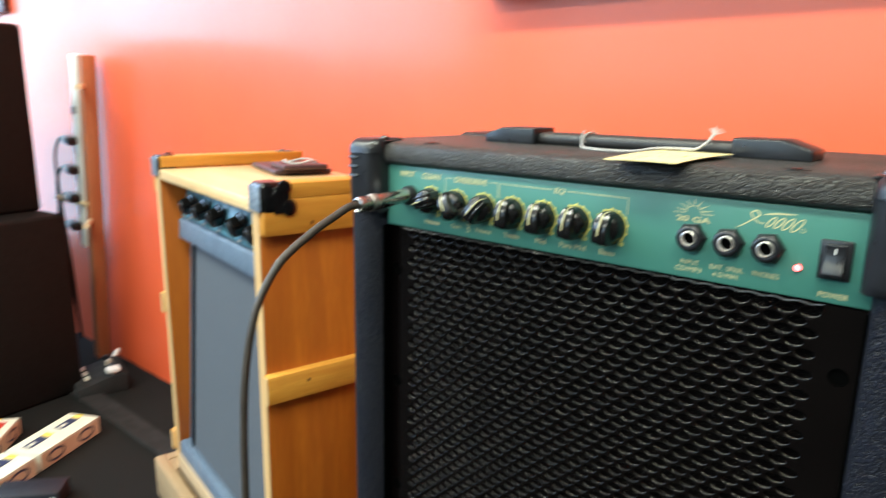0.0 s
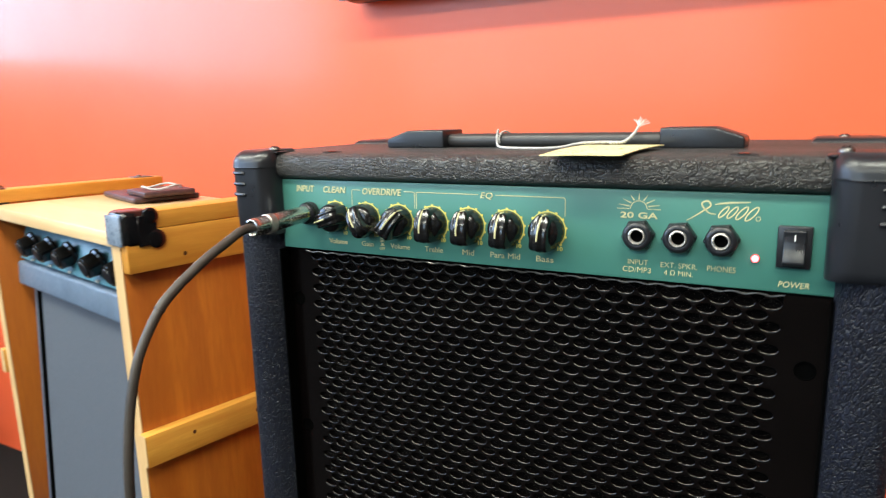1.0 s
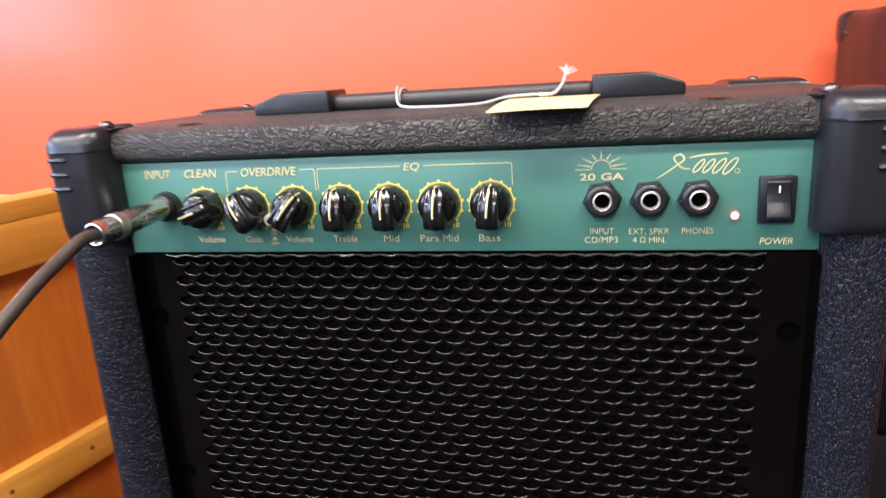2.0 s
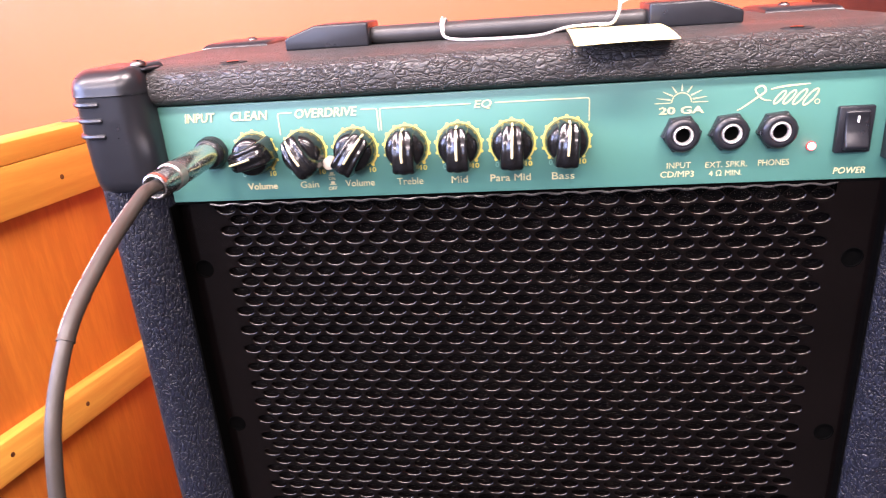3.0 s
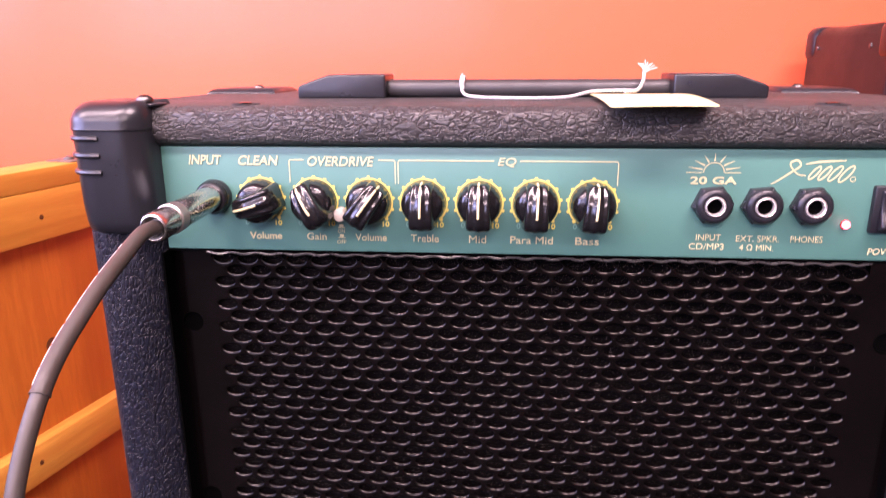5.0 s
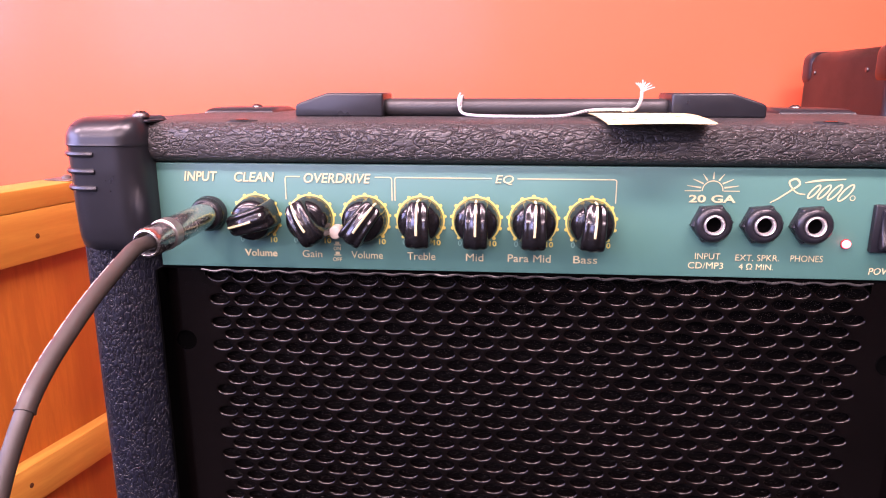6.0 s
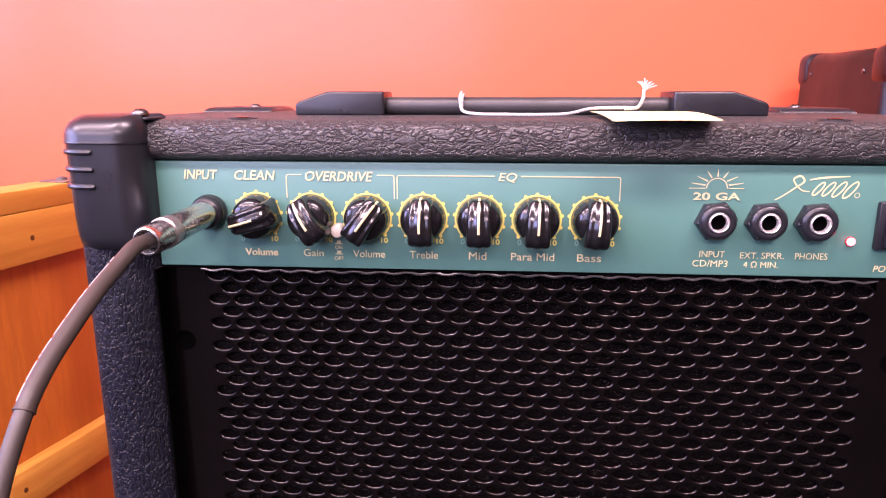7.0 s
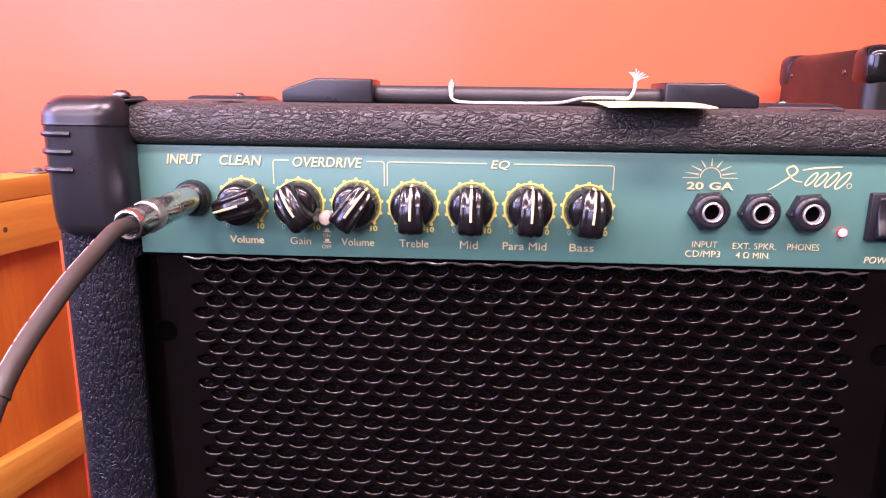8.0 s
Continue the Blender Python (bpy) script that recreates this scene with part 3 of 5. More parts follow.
def build_amp():
    amp = thing("guitar_amplifier", Matrix.Translation((0, 0, AMP_Z)), (MID, 0.085, AMP_BOTTOM), "black vinyl-covered guitar amplifier with a teal control panel and steel grille", "amplifier")
    x0, x1, yf, yb, zt = -0.0335, SPAN + 0.0335, -0.0055, 0.178, 0.018
    zb = AMP_BOTTOM + 0.008
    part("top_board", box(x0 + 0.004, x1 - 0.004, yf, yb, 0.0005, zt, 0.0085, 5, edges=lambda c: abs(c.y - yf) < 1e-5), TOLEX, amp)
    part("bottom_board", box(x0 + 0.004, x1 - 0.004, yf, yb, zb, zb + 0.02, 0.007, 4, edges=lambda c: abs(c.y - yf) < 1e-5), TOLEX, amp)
    def side(xi, ri):
        xo, yo, ro = x0 - 0.0004, -0.0130, 0.0078
        out = [(xi, yb), (xo, yb)]
        out += [(xo + ro - ro * math.cos(radians(a)), yo + ro - ro * math.sin(radians(a))) for a in range(0, 91, 15)]
        out += [(xi - ri + ri * math.sin(radians(a)), yo + ri - ri * math.cos(radians(a))) for a in range(0, 91, 10)]
        return prism(out, "z", zb + 0.0005, zt - 0.001)

    part("side_board", side(-0.0044, 0.0212), TOLEX_SIDE_SHADED, amp)
    part("side_board", mirror_x(side(-0.0062, 0.0150)), TOLEX_SIDE_SHADED, amp)
    # added near-black strips stand in for the shade on the posts' inner faces
    for flip in (False, True):
        xi = -0.0062 if flip else -0.0044
        shade_strip = box(xi - 0.0002, xi + 0.0008, -0.0040, 0.0060, zb + 0.021, -PH - 0.0014)
        part("inner_shade_strip", mirror_x(shade_strip) if flip else shade_strip, HOLE, amp)
    part("back_board", box(-0.0014, PW + 0.0014, yb - 0.015, yb - 0.003, zb + 0.0205, 0.0, 0.001, 1), TOLEX_SIDE_SHADED, amp)
    for fx in (0.03, PW - 0.03):
        for fy in (0.02, 0.15):
            part("foot", lathe([(0.014, AMP_BOTTOM), (0.015, AMP_BOTTOM + 0.003), (0.013, zb + 0.001)], Matrix.Translation((fx, fy, 0)), 20), RUBBER, amp)
    # corners
    def shell(levels, xo, xi, yo, yk, ro, ri, slope=0.0):
        """Rounded corner piece from stacked outlines; levels: (height, inset from the outer faces)."""
        bm, rings = bmesh.new(), []
        for z, dx, dy in levels:
            r1, r2 = max(ro - dy, 0.001), max(ri - dy, 0.001)
            ax, ay = xo + dx, yo + dy
            bx = xi - slope * dy
            out = [(bx, yk), (ax, yk)]
            out += [(ax + r1 - r1 * math.cos(radians(a)), ay + r1 - r1 * math.sin(radians(a))) for a in range(0, 91, 10)]
            out += [(bx - r2 + r2 * math.sin(radians(a)), ay + r2 - r2 * math.cos(radians(a))) for a in range(0, 91, 10)]
            rings.append([bm.verts.new((x, y, z)) for x, y in out])
        n = len(rings[0])
        for lo, hi in zip(rings, rings[1:]):
            for i in range(n):
                bm.faces.new((lo[i], lo[(i + 1) % n], hi[(i + 1) % n], hi[i]))
        bm.faces.new(rings[0])
        bm.faces.new(rings[-1])
        bmesh.ops.recalc_face_normals(bm, faces=bm.faces)
        return bm

    def cap(top, front):
        if front and top:
            return shell([(-0.0366, 0.0036, 0.0030), (-0.0350, 0.0018, 0.0015), (-0.0310, 0.0010, 0.0008), (-0.024, 0.0005, 0.0004), (-0.008, 0.0002, 0.0), (0.0086, 0.0, 0.0)], -0.0369, -0.0014, -0.0160, 0.016, 0.0130, 0.0115)
        if front:
            za, zc = AMP_BOTTOM + 0.006, AMP_BOTTOM + 0.06
            return box(-0.0368, -0.0022, -0.0160, 0.034, za, zc, 0.009, 5, edges=lambda c: abs(c.x + 0.0368) < 1e-5 and abs(c.y + 0.016) < 1e-5)
        za, zc = (-0.03, 0.0208) if top else (AMP_BOTTOM + 0.006, AMP_BOTTOM + 0.05)
        return box(-0.0368, 0.010, 0.130, 0.1815, za, zc, 0.007, 4, edges=lambda c: (abs(c.x + 0.0368) < 1e-5 and abs(c.y - 0.1815) < 1e-5) or (top and abs(c.z - zc) < 1e-5))

    for flip in (False, True):
        f = mirror_x if flip else (lambda b: b)
        mx = (lambda v: SPAN - v) if flip else (lambda v: v)
        for top in (True, False):
            for front in (True, False):
                c = part("corner_protector", f(cap(top, front)), PLASTIC, amp, "black moulded plastic corner protector" if top and front else "")
                if front:
                    for k in range(3):
                        z = 0.0050 - 0.0072 * k if top else AMP_BOTTOM + 0.03 + 0.0072 * k
                        rib = tube(spline([(-0.0366, 0.018, z), (-0.0366, -0.0035, z), (-0.0357, -0.0082, z), (-0.0331, -0.0121, z), (-0.0292, -0.0147, z), (-0.0245, -0.0158, z), (-0.0200, -0.0159, z)], 4), lambda s: 0.0013 if s < 0.97 else 0.0010, 8)
                        part("rib", f(rib), PLASTIC, c)
                if top and front:
                    rr = 0.0104
                    arc = [(0.0203 - rr + rr * math.sin(radians(a)), rr * (1 - math.cos(radians(a)))) for a in range(0, 91, 10)]
                    dome = shell([(0.0084, 0.0, 0.0), (0.0088, -0.0003, -0.0003)] + [(z, i, i) for z, i in arc], -0.0371, -0.0010, -0.0165, 0.0165, 0.0132, 0.0120, 0.45)
                    part("dome", f(dome), PLASTIC, c)
                if top:
                    screw(mx(-0.006 if front else -0.010), 0.0 if front else 0.155, 0.0198, 0.0036, c)
        tab = prism([(-0.004, -0.0040), (-0.0008, -0.0048), (0.0006, -0.0020), (0.0012, 0.0030), (0.0012, 0.0065), (-0.004, 0.0090)], "z", 0.0176, 0.0190, 0.0009, 2)
        part("tab", f(tab), PLASTIC, amp)
        w = part("washer", lathe([(0.0066, 0.0178), (0.0066, 0.01825), (0.0061, 0.0185), (0.0056, 0.0183), (0.0050, 0.0181)], Matrix.Translation((mx(0.036), 0.008, 0)), 24), RUBBER, amp)
        part("screw", lathe([(0.0028, 0.0182), (0.0028, 0.0188), (0.0012, 0.0190)], Matrix.Translation((mx(0.036), 0.008, 0)), 14), GLOSS, w)
    # carrying handle
    for flip in (False, True):
        blk = prism([(0.0430, 0.0178), (0.0430, 0.0238), (0.0455, 0.0252), (0.0600, 0.0300), (0.0892, 0.0300), (0.0892, 0.0178)], "y", 0.064, 0.094, 0.0012, 3)
        part("handle_block", mirror_x(blk, 0.3234) if flip else blk, PLASTIC, amp)
    bar = box(0.0870, 0.3234 - 0.0870, 0.070, 0.088, 0.0180, 0.0271, 0.0042, 5)
    part("handle_bar", bar, BAR_RUBBER, amp, "dark grey rubber handle bar")

    # control panel
    panel = part("control_panel", box(-0.0030, PW + 0.0030, 0.0, 0.003, -PH, 0.0003, 0.0006, 2), TEAL, amp, "teal enamelled control panel with pale yellow print")
    part("panel_edge", box(-0.0030, PW + 0.0030, 0.0006, 0.006, -PH - 0.0012, -PH - 0.0002), HOLE, panel)
    for t, xa, xb, za, zc, sl, bo in [
        ("INPUT", 0.0110, 0.0262, -0.0076, -0.0034, 0.2, 0.010), ("CLEAN", 0.0337, 0.0517, -0.0077, -0.0035, 0.2, 0.010),
        ("OVERDRIVE", 0.0648, 0.0942, -0.0079, -0.0037, 0.2, 0.010), ("EQ", 0.1478, 0.1556, -0.0078, -0.0038, 0.2, 0.0),
        ("Volume", 0.0363, 0.0512, -0.0412, -0.0380, 0, 0.022), ("Gain", 0.0627, 0.0716, -0.0412, -0.0380, 0, 0.0),
        ("Volume", 0.0848, 0.0989, -0.0413, -0.0381, 0, 0.0), ("Treble", 0.1098, 0.1222, -0.0414, -0.0381, 0, 0.0),
        ("Mid", 0.1356, 0.1432, -0.0415, -0.0382, 0, 0.0), ("Para Mid", 0.1538, 0.1723, -0.0415, -0.0382, 0, 0.0),
        ("Bass", 0.1820, 0.1922, -0.0416, -0.0383, 0, 0.0), ("20 GA", 0.2284, 0.2474, -0.0143, -0.0111, 0, 0.02),
        ("INPUT", 0.2330, 0.2433, -0.0386, -0.0360, 0, -0.010), ("CD/MP3", 0.2304, 0.2449, -0.0427, -0.0400, 0, -0.010),
        ("EXT. SPKR.", 0.2497, 0.2675, -0.0389, -0.0363, 0, -0.010), ("4 \u03a9 MIN.", 0.2514, 0.2655, -0.0428, -0.0402, 0, -0.010),
        ("PHONES", 0.2721, 0.2851, -0.0389, -0.0362, 0, -0.010), ("POWER", 0.3040, 0.3172, -0.0438, -0.0410, 0.15, -0.004),
        ("ON", 0.0769, 0.0800, -0.0378, -0.0362, 0, 0.0), ("OFF", 0.0764, 0.0805, -0.0428, -0.0411, 0, 0.0),
    ]:
        words(t, xa, xb, za, zc, 0.0, panel, PRINT, sl, bo)
    for xa, z in ((0.0770, -0.0354), (0.0770, -0.0400)):
        mark = stroke([(xa, z), (xa + 0.0032, z)], 0.0004, 0.0)
        stroke([(xa + 0.0007, z + 0.0009), (xa + 0.0025, z + 0.0009)], 0.0012, 0.0, mark)
        part("symbol", mark, PRINT, panel, smooth=None)
    lw, zt2, zb2 = 0.00042, -0.0052, -0.0153
    for xa, xb, ga, gb in ((0.0565, 0.1034, 0.0632, 0.0960), (0.1047, 0.1985, 0.1462, 0.1572)):
        left = stroke([(xa, zb2), (xa, zt2 - 0.0008), (xa + 0.0003, zt2 - 0.0002), (xa + 0.001, zt2), (ga, zt2)], lw, 0.0)
        part("bracket_line", left, PRINT, panel, smooth=None)
        right = stroke([(gb, zt2), (xb - 0.001, zt2), (xb - 0.0003, zt2 - 0.0002), (xb, zt2 - 0.0008), (xb, zb2)], lw, 0.0)
        part("bracket_line", right, PRINT, panel, smooth=None)
    # sunrise emblem over the model number, and a flourish for the maker's mark
    sx, sz = 0.2377, -0.0094
    sun = stroke([(sx - 0.0112, sz), (sx - 0.0046, sz)], 0.00035, 0.0)
    stroke([(sx + 0.0046, sz), (sx + 0.0110, sz)], 0.00035, 0.0, sun)
    stroke([(sx + 0.0042 * math.cos(radians(a)), sz + 0.0042 * math.sin(radians(a))) for a in range(0, 181, 12)], 0.00040, 0.0, sun)
    for a in (16, 38, 62, 90, 118, 142, 164):
        c, q = math.cos(radians(a)), math.sin(radians(a))
        stroke([(sx + 0.0049 * c, sz + 0.0049 * q), (sx + (0.0076 + 0.0034 * abs(c)) * c, sz + 0.0080 * q)], lambda u: 0.0007 - 0.0005 * u, 0.0, sun)
    part("sunrise_emblem", sun, PRINT, panel, smooth=None)
    mark = bmesh.new()
    # plain flourish: a low wave with a bar above it, then leaning rings
    for pts in ([(0.2612, -0.0140), (0.2640, -0.0124), (0.2690, -0.0088), (0.2722, -0.0062), (0.2706, -0.0040), (0.2680, -0.0056), (0.2712, -0.0096), (0.2748, -0.0104)],
                [(0.2742, -0.0056), (0.2800, -0.0046), (0.2900, -0.0040)]):
        line = [(p.x, p.y) for p in spline([(a, b, 0) for a, b in pts], 6)]
        stroke(line, lambda u: 0.00036 + 0.00042 * math.sin(math.pi * u), 0.0, mark)
    for cx, cz, size in ((0.2782, -0.0092, 1.0), (0.2822, -0.0093, 1.05), (0.2864, -0.0094, 1.15), (0.2908, -0.0096, 1.25)):
        ring = [(math.cos(radians(a)), math.sin(radians(a))) for a in range(0, 360, 20)]
        stroke([(cx + size * (0.0013 * u + 0.0019 * w), cz + size * 0.0027 * w) for u, w in ring], 0.0006, 0.0, mark, closed=True)
    stroke([(0.2936 + 0.0010 * math.cos(radians(a)), -0.0117 + 0.0010 * math.sin(radians(a))) for a in range(0, 360, 24)], 0.00026, 0.0, mark, closed=True)
    part("maker_emblem", mark, PRINT, panel, "pale yellow flowing flourish", smooth=None)

    # knobs with their printed scales
    first = None
    for x, ang in ((0.0428, -108), (0.0671, -32), (0.0915, 36), (0.1157, 0), (0.1400, 0), (0.1643, 2), (0.1886, 5)):
        z = -0.0235
        dial = stroke([(x + 0.0103 * math.cos(radians(a)), z + 0.0103 * math.sin(radians(a))) for a in range(-48, 229, 6)], 0.0007, 0.0)
        for k in range(11):
            a = radians(225 - 27 * k)
            cx, cz = x + 0.0108 * math.cos(a), z + 0.0108 * math.sin(a)
            stroke([(cx + 0.0004 * math.cos(radians(b)), cz + 0.0004 * math.sin(radians(b))) for b in range(0, 360, 45)], 0.0008, 0.0, dial, closed=True, thick=0.0003)
        part("dial_scale", dial, PRINT_DIAL, panel, smooth=None)
        words("0", x - 0.0079, x - 0.0063, z - 0.0112, z - 0.0088, 0.0, panel, PRINT_FAINT)
        words("10", x + 0.0058, x + 0.0088, z - 0.0112, z - 0.0088, 0.0, panel, PRINT_DIAL, 0, 0.02)
        first = knob(panel, x, z, ang, first) if first is None else (copy_knob(first, panel, x, z, ang), first)[1]
    round_socket(panel, 0.0218, -0.0218)
    for x in (0.2381, 0.2583, 0.2782):
        socket(panel, x, -0.0229)
    part("push_button", lathe([(0.0030, 0.0), (0.0030, 0.0045), (0.0025, 0.0055), (0.001, 0.0058)], on_front(0.0790, -0.0290), 20), IVORY, panel, "small ivory push button")
    part("led_bezel", lathe([(0.0021, 0.0), (0.0020, 0.0005), (0.0016, 0.0006)], on_front(0.2934, -0.0309), 20), RED_INK, panel)
    part("led", lathe([(0.0017, 0.0), (0.0017, 0.0010), (0.0013, 0.0018), (0.0005, 0.0021)], on_front(0.2934, -0.0309), 16), LED_RED, panel, "lit red power lamp")
    sw = part("power_switch", box(0.3024, 0.3170, -0.0022, 0.002, -0.0342, -0.0141, 0.0008, 2), PLASTIC, panel, "black rocker power switch")
    rocker = prism([(-0.0020, -0.0328), (-0.0056, -0.0322), (-0.0062, -0.0308), (-0.0052, -0.0280), (-0.0040, -0.0248), (-0.0034, -0.0215), (-0.0033, -0.0185), (-0.0037, -0.0162), (-0.0020, -0.0156)], "x", 0.3050, 0.3144, 0.0006, 3)
    part("rocker", rocker, PLASTIC, sw)
    part("mark", box(0.3095, 0.3101, -0.0039, -0.0030, -0.0208, -0.0180), WHITE, sw)

    # perforated grille
    px, pz, gy = 0.01171, 0.00569, 0.0050
    cells = []
    row, z = 0, -0.0520
    while z > AMP_BOTTOM + 0.035:
        shift = 0.0 if row % 2 == 0 else px / 2
        for k in range(0 if row % 2 == 0 else -1, 25):
            x = 0.0205 + shift + k * px
            cells.append((x, z, 0 <= k <= (24 if row % 2 == 0 else 23)))
        z -= pz
        row += 1
    lead = 0.0135  # the sheet stands a little further forward towards the far side
    me = perforated(cells, gy, 0.0022, 0.0045, 0.0022, px, pz)
    for v in me.vertices:
        v.co.y -= lead * max(0.0, v.co.x)
        v.co.z -= 0.0036 * v.co.x
    me.transform(Matrix.Translation(-BASE[amp.name]))
    g = link_mesh("grille", me, GRILLE, 50)
    g.parent = amp
    tagged(g, "black perforated steel grille with oval holes")
    # plain margins with fixing holes
    for flip in (False, True):
        bm = bmesh.new()
        xa, xb, xc, r = -0.006, 0.0139 if flip else 0.0146, 0.0027, 0.0045
        zs = [-0.0842, -0.1805, -0.277]
        z_top, y = -PH - 0.0005, gy + 0.00003
        for z in zs:
            z_low = (z + zs[zs.index(z) + 1]) / 2 if z != zs[-1] else AMP_BOTTOM + 0.02
            n = 24
            inner = [(xc + r * math.cos(2 * math.pi * k / n), z + r * math.sin(2 * math.pi * k / n)) for k in range(n)]
            outer = []
            for k in range(n):
                c, s = math.cos(2 * math.pi * k / n), math.sin(2 * math.pi * k / n)
                t = min([(xb - xc) / c if c > 1e-6 else 9, (xa - xc) / c if c < -1e-6 else 9, (z_top - z) / s if s > 1e-6 else 9, (z_low - z) / s if s < -1e-6 else 9])
                outer.append([xc + t * c, z + t * s])
            for qx, qz in ((xa, z_top), (xb, z_top), (xa, z_low), (xb, z_low)):
                i = min(range(n), key=lambda i: (outer[i][0] - qx) ** 2 + (outer[i][1] - qz) ** 2)
                outer[i] = [qx, qz]
            vo = [bm.verts.new((a, y, b)) for a, b in outer]
            vi = [bm.verts.new((a, y, b)) for a, b in inner]
            vd = [bm.verts.new((a, y + 0.006, b)) for a, b in inner]
            for k in range(n):
                j = (k + 1) % n
                bm.faces.new((vo[j], vo[k], vi[k], vi[j]))
                bm.faces.new((vi[j], vi[k], vd[k], vd[j]))
            z_top = z_low
        hx = SPAN - xc if flip else xc
        hy = gy - lead * hx
        for z in zs:
            pit = lathe([(r * 1.02, 0.0), (r * 1.02, 0.0008)], Matrix.Translation((hx, hy + 0.0016, z)) @ FRONT, 20)
            hole = part("fixing_hole", pit, HOLE, amp)
            rim = lathe([(r - 0.0001, -0.0012), (r, 0.0002), (r + 0.0002, 0.0002), (r + 0.0005, 0.0)], Matrix.Translation((hx, hy, z)) @ FRONT, 24, capped=False)
            part("rim", rim, HOLE, hole)
        bmesh.ops.recalc_face_normals(bm, faces=bm.faces)
        if bm.faces and sum(f.normal.y for f in bm.faces) > 0:
            bmesh.ops.reverse_faces(bm, faces=bm.faces)
        bm = mirror_x(bm) if flip else bm
        for v in bm.verts:
            v.co.y -= lead * max(0.0, v.co.x)
        part("grille_margin", bm, GRILLE, amp)
    part("grille_cloth", box(-0.004, PW + 0.002, 0.0078, 0.0094, AMP_BOTTOM + 0.02, -PH - 0.002), GRILLE_CLOTH, amp, "black speaker cloth behind the grille")
    lipz = -PH - 0.0021
    wavy = tube([(0.0205 + px * k / 6, 0.0012, lipz + 0.0005 * math.cos(2 * math.pi * k / 6 + math.pi)) for k in range(-3, 6 * 24 + 4)], 0.0006, 8)
    part("grille_lip", wavy, LIP, amp)
    return amp


GRILLE_CLOTH = mat("black_sparkling_speaker_cloth", (0.004, 0.004, 0.004), 0.8, spec=0.05)
_n, _l, _p = nodes_of(GRILLE_CLOTH)
_v = coords(GRILLE_CLOTH)
_s = _n.new("ShaderNodeTexVoronoi")
_s.inputs["Scale"].default_value = 1700
_l.new(_v, _s.inputs["Vector"])
_l.new(ramp(GRILLE_CLOTH, _s.outputs["Distance"], [(0.06, (0.42, 0.35, 0.30)), (0.18, (0.001, 0.0008, 0.0008))]), _p.inputs["Base Color"])
bump(GRILLE_CLOTH, noise_tex(GRILLE_CLOTH, _v, 1800, 2), 0.6, 0.0006)

build_amp()

# ---- cable, tag ----
def build_cable():
    c = thing("guitar_cable", Matrix.Translation((0, 0, AMP_Z)), (0.0222, -0.008, -0.0215), "dark grey guitar cable with a chrome plug in the input socket", "cable")
    base, tip = Vector((0.0222, -0.006, -0.0215)), Vector((0.0198, -0.054, -0.0240))
    m = Matrix.Translation(base) @ (tip - base).to_track_quat("Z", "Y").to_matrix().to_4x4()
    part("plug", lathe([(0.0046, -0.001), (0.0046, 0.001), (0.0053, 0.0014), (0.0056, 0.006), (0.0058, 0.020), (0.0058, 0.0285), (0.0056, 0.0298)], m, 28), CHROME, c, "chrome plug barrel")
    knurl = bmesh.new()
    lathe([(0.0056, 0.0300), (0.0061, 0.0304), (0.0062, 0.0352), (0.0058, 0.0356)], m, 40, knurl)
    part("knurled_ring", knurl, KNURL, c, "knurled metal ring")
    part("plug_tail", lathe([(0.0056, 0.0357), (0.0058, 0.043), (0.0057, 0.0462), (0.0053, 0.0472), (0.0047, 0.0475), (0.0042, 0.0470), (0.0030, 0.045)], m, 28), CHROME, c)
    d = (tip - base).normalized()
    p0 = base + d * 0.045
    way = [p0, p0 + d * 0.010, (0.0182, -0.0735, -0.0300), (0.0176, -0.0850, -0.0350), (0.0171, -0.0965, -0.0410), (0.0168, -0.1100, -0.0487), (0.0172, -0.1215, -0.0572), (0.0165, -0.1325, -0.0725), (0.0165, -0.1395, -0.0870), (0.0165, -0.1460, -0.1120), (0.0165, -0.1505, -0.1500), (0.0170, -0.1530, -0.2200), (0.018, -0.155, -0.36), (0.024, -0.165, -0.50), (0.03, -0.19, -0.66), (0.02, -0.24, -0.79), (-0.03, -0.33, -0.846), (-0.18, -0.46, -0.8545), (-0.4, -0.5, -0.8545)]
    line = spline(way, 10)
    cut = 60
    part("strain_relief", tube(line[: cut + 1], lambda s: 0.0028 + 0.0003 * (s > 0.985), 14), CABLE_RUBBER, c, "grey rubber strain-relief sleeve")
    part("cord", tube(line[cut - 1 :], 0.0026, 12), CABLE_RUBBER, c)
    side = d.cross(Vector((0, 0, 1))).normalized()
    bars = bmesh.new()
    for i in range(40, 146):
        if i % 13 in (5, 6) or i % 29 == 3:
            continue
        q = i / 2.5
        a, b = line[int(q)].lerp(line[int(q) + 1], q % 1), line[int(q)].lerp(line[int(q) + 1], q % 1 + 0.01)
        t = (b - a).normalized()
        up = side.cross(t).normalized()
        up = up if up.z > 0 else -up
        o = (side * 0.72 + up * 0.69).normalized() * 0.00282
        tube([a + o, a + o + t * (0.0006 + 0.0002 * (i % 3))], 0.00017, 5, bars)
    part("printed_marks", bars, CABLE_PRINT, c, "worn pale printed marks")
    return c


PRINT_GREY = mat("worn_pale_print", (0.42, 0.40, 0.36), 0.6)
CABLE_PRINT = mat("white_cable_print", (0.46, 0.44, 0.42), 0.45)
KNURL = mat("knurled_steel", (0.58, 0.56, 0.53), 0.36, 1.0)
_n, _l, _p = nodes_of(KNURL)
_w = _n.new("ShaderNodeTexChecker")
_w.inputs["Scale"].default_value = 800
_l.new(coords(KNURL), _w.inputs["Vector"])
bump(KNURL, _w.outputs["Fac"], 0.8, 0.0005)
build_cable()


